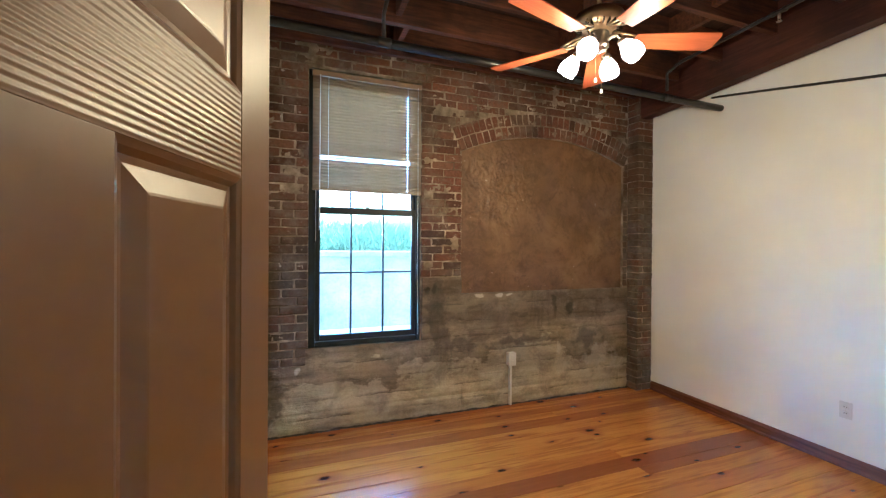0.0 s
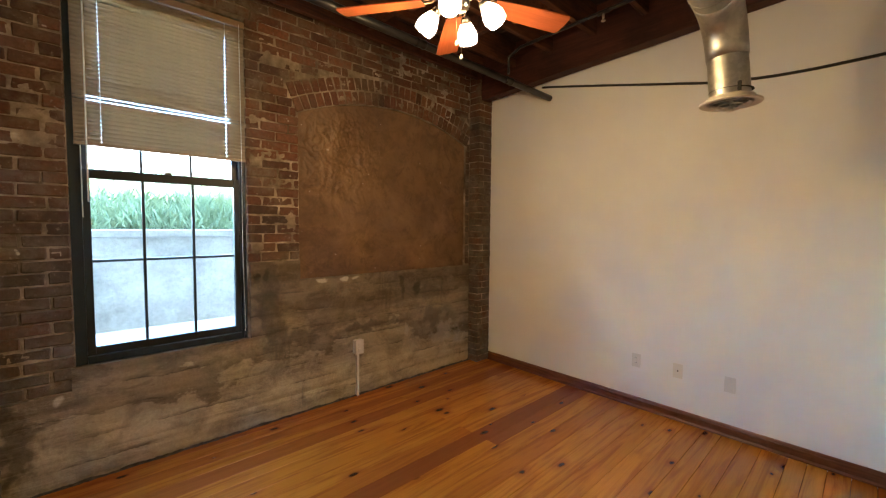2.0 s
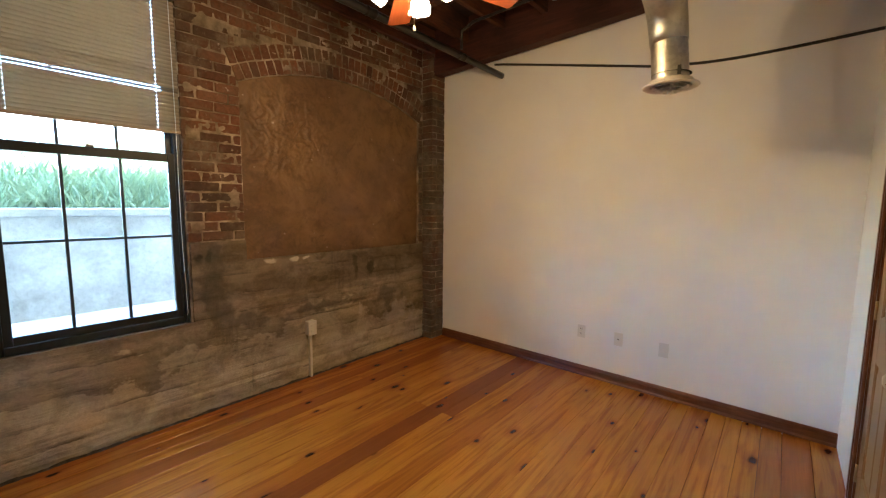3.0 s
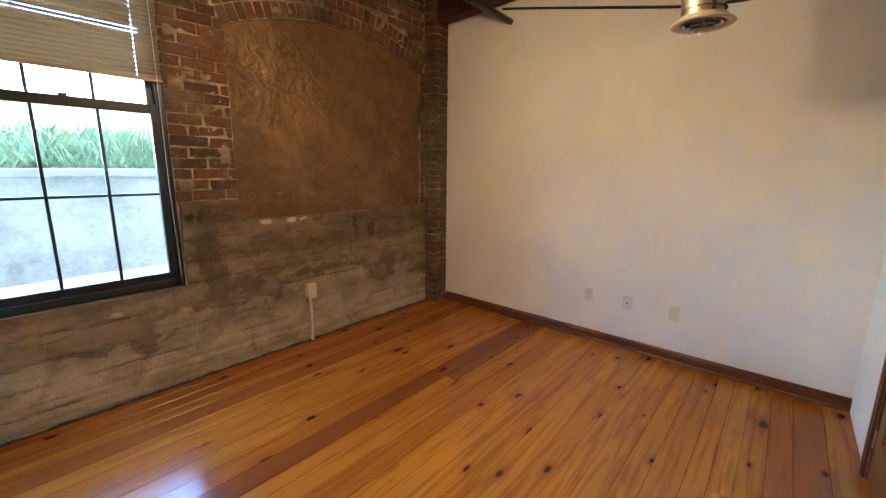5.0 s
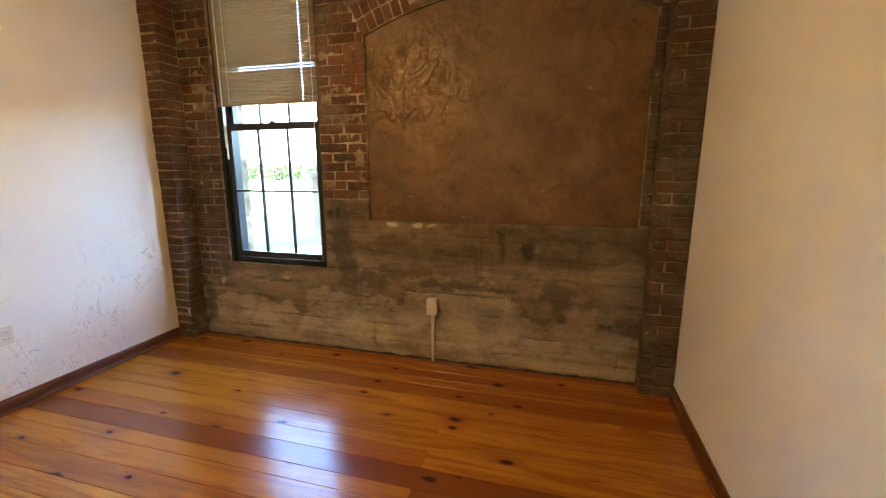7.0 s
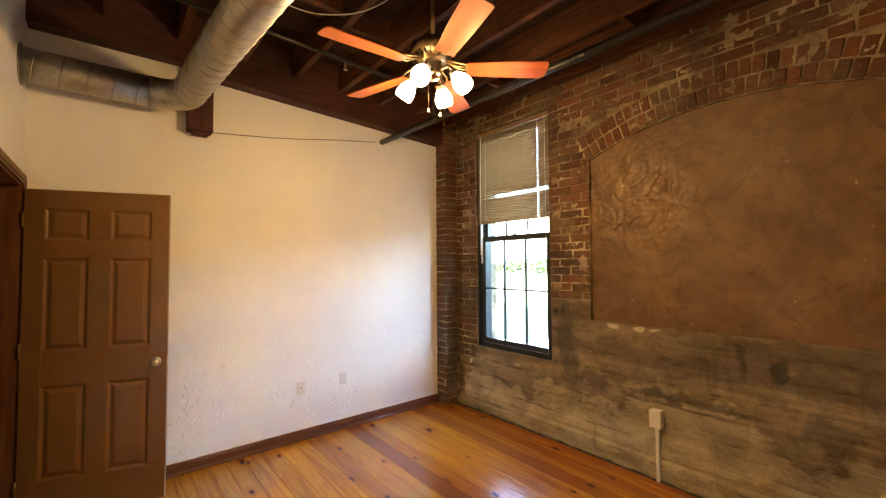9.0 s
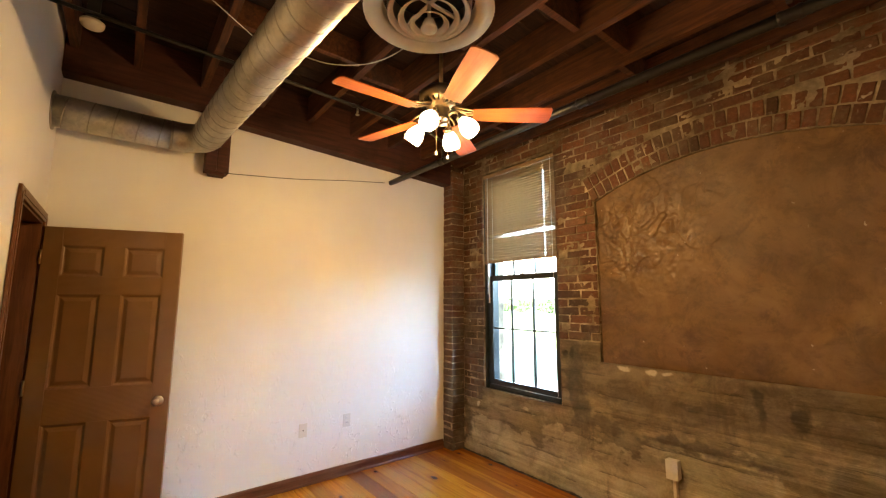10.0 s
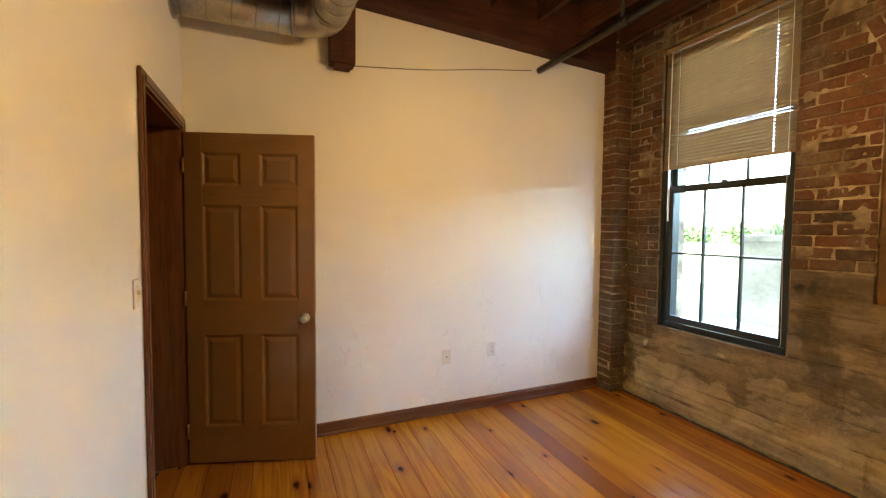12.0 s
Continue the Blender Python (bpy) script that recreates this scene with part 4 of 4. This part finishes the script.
    for x, y, z in ((0.035, 0.02, 2.372), (-0.03, -0.01, 2.41)):
        bm = bmesh.new()
        tube(bm, [(x, y, 2.60), (x, y, z + 0.02)], 0.0022, 6)
        chain = part("pull_chain", bm, BRASS, f)
        part("chain_knob", lathe(bmesh.new(), [(0.0, 0.024), (0.004, 0.022), (0.008, 0.008), (0.007, 0.0), (0.0, -0.003)], 12, pose(x, y, z)), CORD, chain, "pale pull-chain knob")


build_fan()


# ---- pipes under the roof ----
def pipe_run(name, label, pts, r, material, couplings=()):
    p = thing(name, label, "pipe")
    part("pipe", tube(bmesh.new(), pts, r, 18), material, p)
    for c, way in couplings:
        q = Vector(way).to_track_quat("Z", "Y").to_matrix().to_4x4()
        part("coupling", lathe(bmesh.new(), [(r, -0.045), (r + 0.004, -0.043), (r + 0.005, -0.03), (r + 0.002, -0.02), (r + 0.002, 0.02), (r + 0.005, 0.03), (r + 0.004, 0.043), (r, 0.045)], 18,
                               Matrix.Translation(c) @ q), material, p)
    return p


pipe_run("sprinkler_main", "black iron sprinkler main hung across the room", [(WEST + 0.001, 2.52, 2.815), (east_x(2.52) - 0.001, 2.52, 2.775)], 0.028, IRON,
         (((0.78, 2.52, 2.806), (1, 0, -0.01)), ((3.2, 2.52, 2.782), (1, 0, -0.01)), ((2.2, 2.52, 2.792), (1, 0, -0.01))))
for x in (0.78, 3.2):
    branch = pipe_run("sprinkler_branch", "thin black sprinkler branch pipe under the joists", [(x, 2.52, 2.84), (x, 2.52, 2.985), (x, 2.40, 3.03), (x, 1.2, 3.075), (x, SOUTH + 0.01, 3.10)], 0.012, IRON,
             (((x, 1.68, 3.055), (0, -1, 0.035)),))
    h = part("sprinkler_head", tube(bmesh.new(), [(0, 0, 0.01), (0, 0, -0.025)], 0.009, 10), NICKEL, branch, "small metal sprinkler head", m=pose(x, 1.68, 3.035))
    part("deflector", lathe(bmesh.new(), [(0.0, -0.045), (0.016, -0.045), (0.016, -0.042), (0.0, -0.042)], 14), NICKEL, h)
    part("frame_arms", tube(bmesh.new(), [(-0.009, 0, -0.022), (-0.012, 0, -0.034), (0, 0, -0.043), (0.012, 0, -0.034), (0.009, 0, -0.022)], 0.0022, 6), NICKEL, h)

# old cables
def cable(name, label, pts, r, material):
    return solid(name, tube(bmesh.new(), pts, r, 8), material, label, "cable")


def smooth(pts, n=8):
    out = []
    v = [Vector(p) for p in pts]
    v = [2 * v[0] - v[1]] + v + [2 * v[-1] - v[-2]]
    for i in range(1, len(v) - 2):
        for k in range(n):
            t = k / n
            out.append(0.5 * (2 * v[i] + (v[i + 1] - v[i - 1]) * t + (2 * v[i - 1] - 5 * v[i] + 4 * v[i + 1] - v[i + 2]) * t * t + (3 * v[i] - v[i - 1] - 3 * v[i + 1] + v[i + 2]) * t ** 3))
    return out + [v[-2]]


cable("wall_cable", "black cable strung along the white wall", smooth([(3.846, 2.60, 2.895), (3.844, 2.478, 2.872), (3.839, 2.06, 2.782), (3.831, 1.695, 2.70), (3.826, 1.377, 2.63), (3.821, 1.096, 2.571), (3.816, 0.749, 2.532), (3.811, 0.374, 2.527), (3.805, SOUTH + 0.005, 2.54)]), 0.010, CABLE)
cable("ceiling_cable", "thin pale cable looped under the roof", smooth([(1.12, 1.02, 3.09), (1.3, 1.25, 2.99), (1.55, 1.45, 2.97), (1.9, 1.5, 3.0), (2.3, 1.35, 3.12)]), 0.003, PALE_CABLE)
cable("ceiling_conduit", "thin pale conduit along the roof joists", [(1.25, -0.05, 3.20), (1.2, 0.6, 3.17), (0.95, 0.95, 3.16)], 0.003, PALE_CABLE)
cable("wall_wire", "thin dark wire along the white wall", smooth([(WEST + 0.006, 0.95, 2.60), (WEST + 0.005, 1.5, 2.66), (WEST + 0.005, 2.0, 2.74), (WEST + 0.006, 2.44, 2.80)]), 0.003, CABLE)

# timber bracket on the west wall
bm = boxes((WEST + 0.002, WEST + 0.122, 0.79, 0.868, 2.57, 3.063), (WEST + 0.002, WEST + 0.122, 0.8685, 0.955, 2.57, 2.999), bevel=0.005)
box(bm, WEST + 0.02, WEST + 0.10, 0.82, 0.93, 2.545, 2.571, bevel=0.004)
solid("timber_bracket", bm, BEAM, "dark timber stub under the wall beam", "bracket")

# smoke alarm under the south-west joist
s = thing("smoke_alarm", "round cream smoke alarm on a ceiling bracket", "smoke alarm", pose(0.46, 0.09, 3.22))
part("cover", lathe(bmesh.new(), [(0.0, -0.036), (0.03, -0.036), (0.05, -0.030), (0.058, -0.018), (0.06, 0.0), (0.0, 0.0)], 28), IVORY, s)
part("mount", boxes((-0.03, 0.03, -0.03, 0.03, 0.001, 0.275), bevel=0.003), CABLE, s)


# ---- outlets and switches ----
def build_outlet(label, m, kind="duplex", w=0.07, h=0.114):
    """A wall plate facing its own -y, back at y=0."""
    o = thing("wall_outlet" if kind != "switch" else "light_switch", label, "outlet" if kind != "switch" else "switch", m)
    pl = part("plate", boxes((-w / 2, w / 2, -0.007, -0.001, -h / 2, h / 2), bevel=0.002), WHITE_PLASTIC if kind != "jack" else IVORY, o)
    if kind == "duplex":
        for z in (-0.021, 0.021):
            r = part("receptacle", boxes((-0.016, 0.016, -0.010, -0.0065, z - 0.014, z + 0.014), bevel=0.003), WHITE_PLASTIC, o)
            part("slot", boxes((-0.008, -0.005, -0.0108, -0.0098, z - 0.003, z + 0.007), (0.005, 0.008, -0.0108, -0.0098, z - 0.003, z + 0.007)), SLOT, r)
        part("screw", lathe(bmesh.new(), [(0.0, 0.0018), (0.003, 0.0012), (0.003, 0.0)], 10, pose(0, -0.007, 0, 90)), NICKEL, o)
    elif kind == "jack":
        part("jack", lathe(bmesh.new(), [(0.0, 0.006), (0.005, 0.006), (0.006, 0.0)], 12, pose(0, -0.007, 0, 90)), BRONZE, o)
    elif kind == "switch":
        part("toggle", boxes((-0.005, 0.005, -0.020, -0.0065, -0.004, 0.012), bevel=0.0015), WHITE_PLASTIC, o)
        for z in (-0.03, 0.03):
            part("screw", lathe(bmesh.new(), [(0.0, 0.0018), (0.003, 0.0012), (0.003, 0.0)], 10, pose(0, -0.007, z, 90)), NICKEL, o)
    return o


build_outlet("ivory cable jack plate on the white wall", pose(WEST, 1.69, 0.455, 0, 0, 90), "jack")
build_outlet("white duplex outlet on the white wall", pose(WEST, 2.095, 0.475, 0, 0, 90))
build_outlet("white duplex outlet on the white wall", pose(east_x(1.61), 1.61, 0.40, 0, 0, -90))
build_outlet("ivory cable jack plate on the white wall", pose(east_x(1.29), 1.29, 0.395, 0, 0, -90), "jack")
build_outlet("blank white wall plate", pose(east_x(0.945), 0.945, 0.385, 0, 0, -90), "blank")
build_outlet("white toggle light switch beside the doorway", pose(0.88, SOUTH, 1.2, 0, 0, 180), "switch")
c = thing("conduit_outlet", "white surface outlet box with a conduit to the floor", "outlet", pose(2.215, 3.392, 0))
part("box", boxes((-0.037, 0.037, -0.045, 0.012, 0.385, 0.505), bevel=0.004), WHITE_PLASTIC, c)
part("plate", boxes((-0.039, 0.039, -0.050, -0.0455, 0.383, 0.507), bevel=0.002), WHITE_PLASTIC, c)
for z in (0.422, 0.468):
    part("receptacle", boxes((-0.016, 0.016, -0.053, -0.0495, z - 0.014, z + 0.014), bevel=0.003), WHITE_PLASTIC, c)
part("conduit", boxes((-0.011, 0.011, -0.020, 0.010, -0.002, 0.3845), bevel=0.003), WHITE_PLASTIC, c)

# ---- outdoors ----
# unseen walls and a tall block over the room, added to shade the yard
solid("facade", boxes((-12, WEST - 0.15, 3.45, 3.72, -0.25, 16), (EAST + 0.15, 16, 3.45, 3.72, -0.25, 16), (WEST - 0.15, EAST + 0.15, 3.45, 3.72, TOP, 16)), MORTAR, "unseen outer wall added to shade the yard", "facade", "structure")
solid("upper_storey", boxes((-12, 16, -8, 3.44, TOP + 0.12, 16)), MORTAR, "unseen upper block added to shade the yard", "building", "structure")

bm = boxes((-300, 300, NORTH + 0.33, 600, -0.6, 0.0))
solid("ground", bm, LAWN, "mown green lawn", "lawn", "structure")
solid("pavement", boxes((-1.5, 60, NORTH + 0.34, 7.4, -0.05, 0.05)), PAVING, "pale sunlit concrete paving", "pavement", "structure")
bm = boxes((-1.3, 25.7, 7.3, 7.65, -0.05, 1.32))
box(bm, -1.32, 25.72, 7.26, 7.69, 1.321, 1.43, bevel=0.02)
solid("retaining_wall", bm, RETAIN, "weathered grey concrete retaining wall with a capping", "retaining wall", "structure")
bm = bmesh.new()
n = 40
rows = []
for j in range(16):
    y = 7.66 + j * 1.6
    rows.append([bm.verts.new((-1.3 + i * 1.0, y, 1.36 + 0.21 * min(y - 7.66, 9) + 0.08 * noise.noise((i * 0.5, y * 0.4, 0)))) for i in range(n)])
for a, b in zip(rows, rows[1:]):
    for i in range(n - 1):
        f = bm.faces.new((a[i], a[i + 1], b[i + 1], b[i]))
        f.smooth = True
base = [bm.verts.new((-1.3, 7.66 + j * 1.6, -0.3)) for j in range(16)]
for j in range(15):
    bm.faces.new((rows[j][0], rows[j + 1][0], base[j + 1], base[j]))
solid("bank", bm, LAWN, "rough grassy bank above the retaining wall", "bank", "structure")
bm = bmesh.new()
rnd = random.Random(4)
for i in range(26000):
    x, y = rnd.uniform(-1.2, 14), 7.68 + rnd.random() ** 1.5 * 8.5
    z = 1.34 + 0.21 * (y - 7.66)
    clump = 0.55 + 1.1 * max(0.0, noise.noise((x * 1.1, y * 0.9, 6.0)))
    h, a, lean = rnd.uniform(0.10, 0.55) * clump, rnd.uniform(0, 6.28), rnd.uniform(0.03, 0.28)
    dx, dy = math.cos(a), math.sin(a)
    w = 0.007
    p = [bm.verts.new((x - dy * w, y + dx * w, z)), bm.verts.new((x + dy * w, y - dx * w, z)),
         bm.verts.new((x + dx * lean * 0.4 + dy * w * 0.6, y + dy * lean * 0.4 - dx * w * 0.6, z + h * 0.6)), bm.verts.new((x + dx * lean, y + dy * lean, z + h))]
    bm.faces.new((p[0], p[1], p[2]))
    bm.faces.new((p[0], p[2], p[3]))
solid("tall_grass", bm, BLADES, "tall rough grass along the bank", "grass", "stuff")


# far bushes along the edge of the lawn
rnd = random.Random(9)
bm = bmesh.new()
for i in range(260):
    cx, cy = rnd.uniform(-75, -6), rnd.uniform(48, 54)
    top = 2.2 + 1.3 * noise.noise((cx * 0.22, 0, 3.0)) + rnd.uniform(-0.4, 0.5)
    for n in range(34):
        p = Vector((cx + rnd.gauss(0, 0.7), cy + rnd.gauss(0, 0.5), rnd.uniform(0.05, 1.0) ** 0.8 * top))
        u = Vector((rnd.uniform(-1, 1), rnd.uniform(-1, 1), rnd.uniform(-1, 1))).normalized() * rnd.uniform(0.12, 0.3)
        q = u.orthogonal() * 0.6
        bm.faces.new([bm.verts.new(p + u), bm.verts.new(p + q), bm.verts.new(p - u), bm.verts.new(p - q)])
solid("far_bushes", bm, LEAF, "low green bushes along the far lawn edge", "bushes", "stuff")

# ---- bricks of the north wall and its pilasters ----
COURSE, LENGTH, JOINT = 0.0695, 0.211, 0.008
brick_meshes = {}


def brick_mesh(l, h, d, variant):
    key = (round(l, 2), round(h, 3), round(d, 2), variant)
    if key not in brick_meshes:
        r = random.Random(int(key[0] * 1000) * 7 + variant)
        bm = boxes((-key[0] / 2, key[0] / 2, -key[2] / 2, key[2] / 2, -h / 2, h / 2))
        bmesh.ops.bevel(bm, geom=list(bm.edges), offset=0.005, segments=1, affect="EDGES")
        for v in bm.verts:
            v.co += Vector((r.uniform(-1, 1) * 0.0036, r.uniform(-1, 1) * 0.0028, r.uniform(-1, 1) * 0.0036))
        brick_meshes[key] = finish("brick", bm, BRICK)
    return brick_meshes[key]


BR = random.Random(11)


def lay(parent, x, y, z, l, d=0.05, h=None, tilt=0.0, turn=0.0):
    h = h or COURSE - JOINT
    me = brick_mesh(l, h, d, BR.randrange(5))
    return part("brick", me, BRICK, parent, m=pose(x, y + BR.uniform(-0.003, 0.004), z, BR.uniform(-0.6, 0.6), tilt, turn))


def spans(z):
    """Stretches of x on the wall's face that are brick at height z."""
    cut = []
    h = COURSE / 2
    if WIN_Z0 - h < z < WIN_Z1 + h * 0.4:
        cut.append((WIN_X0, WIN_X1))
    low = {"a": 0.545, "b": WIN_Z0, "c": 1.235, "d": PAN_Z0}
    if z - h < low["a"] - 0.02:
        cut.append((PIL_W, WIN_X0))
    if z - h < low["b"] - 0.02:
        cut.append((WIN_X0, WIN_X1))
    if z - h < low["c"] - 0.02:
        cut.append((WIN_X1, PAN_X0))
    if z - h < low["d"] - 0.02:
        cut.append((PAN_X0, PIL_E))
    if z < SPRING + 0.02:
        cut.append((PAN_X0, PAN_X1))
    out = ARCH_R + 0.232
    if z > SPRING - 0.03 and z - h < ARCH_Z + out:
        half = math.sqrt(max(out ** 2 - (z - h * 0.7 - ARCH_Z) ** 2, 0))
        half = min(half, max((z + h * 0.5 - ARCH_Z) * math.tan(math.asin((PAN_X1 - PAN_X0) / 2 / ARCH_R)), (PAN_X1 - PAN_X0) / 2) + 0.01)
        cut.append((ARCH_X - half, ARCH_X + half))
    free, x = [], PIL_W
    for a, b in sorted(cut):
        if a > x + 0.03:
            free.append((x, a))
        x = max(x, b)
    if PIL_E > x + 0.03:
        free.append((x, PIL_E))
    return free


row = 0
z = 0.545 + COURSE / 2
while z < 3.34:
    for a, b in spans(z):
        x = a - (0.0 if row % 2 else LENGTH / 2 + JOINT / 2)
        while x < b - 0.02:
            l = LENGTH + BR.uniform(-0.012, 0.012)
            x0, x1 = max(x, a) + JOINT / 2, min(x + l, b - JOINT / 2)
            if x1 - x0 > 0.035:
                lay(wall_north, (x0 + x1) / 2, 3.4295, z + BR.uniform(-0.003, 0.003), x1 - x0, tilt=BR.uniform(-0.5, 0.5))
            x += l + JOINT
    z += COURSE
    row += 1

# two rings of rowlocks over the arch
for ring in range(2):
    r0 = ARCH_R + 0.058 + ring * 0.115
    half = math.asin((PAN_X1 - PAN_X0) / 2 / ARCH_R) + 0.004
    n = 30 + ring
    for i in range(n):
        a = -half + 2 * half * (i + 0.5) / n
        me = brick_mesh(0.056, 0.104, 0.05, BR.randrange(3))
        part("brick", me, BRICK, wall_north, m=pose(ARCH_X + r0 * math.sin(a), 3.4295 + BR.uniform(-0.003, 0.003), ARCH_Z + r0 * math.cos(a), 0, math.degrees(a) + BR.uniform(-1.5, 1.5), 0))

# mortar smeared unevenly over the joints and, in places, over the bricks
bm = bmesh.new()
STEP = 0.017
nx, nz = int((PIL_E - PIL_W) / STEP), int((3.33 - 0.53) / STEP)
sheet = {}
for j in range(nz + 1):
    for i in range(nx + 1):
        x, z = PIL_W + (PIL_E - PIL_W) * i / nx, 0.53 + (3.33 - 0.53) * j / nz
        if WIN_X0 - 0.012 < x < WIN_X1 + 0.012 and z < WIN_Z1 + 0.012:
            continue
        if x < WIN_X0 and z < 0.55 or WIN_X1 < x < PAN_X0 and z < 1.24 or x > PAN_X0 - 0.012 and z < PAN_Z0 + 0.02:
            continue
        if PAN_X0 - 0.012 < x < PAN_X1 + 0.012 and z < arch_z(min(max(x, PAN_X0), PAN_X1)) + 0.012:
            continue
        n = 0.6 * noise.noise((x * 2.6, z * 3.4, 1.0)) + 0.5 * noise.noise((x * 9, z * 13, 5.0)) + 0.35 * noise.noise((x * 28, z * 34, 2.0))
        sheet[i, j] = bm.verts.new((x, max(3.4005, 3.4098 - 0.0125 * max(n, -0.2)), z))
for i, j in list(sheet):
    corners = [(i, j), (i + 1, j), (i + 1, j + 1), (i, j + 1)]
    if all(c in sheet for c in corners):
        bm.faces.new([sheet[c] for c in corners]).smooth = True
for v in bm.verts:
    if v.is_boundary:
        v.co.y = 3.4145
part("mortar_smears", bm, MORTAR, wall_north, "uneven pale mortar smeared over the bricks")

# pilaster courses: one stretcher face to the room, a header on the return
for parent, x0, x1, yf in ((pilaster_w, WEST, PIL_W, PIL_WY), (pilaster_e, PIL_E, EAST, PIL_EY)):
    z, row = COURSE / 2, 0
    while z < 3.25:
        depth = FACE - yf - 0.004
        cuts = [(x0 + 0.002, x1)] if row % 2 else ([(x0 + 0.002, x0 + 0.07), (x0 + 0.082, x1)] if x1 - x0 > 0.18 else [(x0 + 0.002, x1)])
        for a, b in cuts:
            lay(parent, (a + b) / 2, yf + depth / 2, z, b - a, depth, tilt=BR.uniform(-0.6, 0.6))
        z += COURSE
        row += 1

# ---- floor boards along the room ----
FB = random.Random(23)
plank_meshes = {}


def plank_mesh(l, w):
    key = (round(l, 2), round(w, 3))
    if key not in plank_meshes:
        bm = boxes((-l / 2, l / 2, -w / 2, w / 2, -0.022, 0.0))
        top = [e for e in bm.edges if all(v.co.z > -0.001 for v in e.verts)]
        bmesh.ops.bevel(bm, geom=top, offset=0.0009, segments=1, affect="EDGES")
        plank_meshes[key] = finish("plank", bm, PLANK)
    return plank_meshes[key]


y = SOUTH - 0.14
while y < NORTH - 0.03:
    w = FB.choice((0.095, 0.108, 0.128, 0.14, 0.14))
    w = min(w, NORTH - 0.018 - y)
    x = WEST
    while x < EAST - 0.01:
        l = FB.choice((2.6, 4.0, 4.0, 4.0, 4.0, 4.0, 4.0))
        if EAST - (x + l) < 0.4:
            l = EAST - x
        part("plank", plank_mesh(l - 0.001, w - 0.0017), PLANK, floor, m=pose(x + l / 2, y + w / 2, FB.uniform(-0.0006, 0.0004)))
        x += l
    y += w
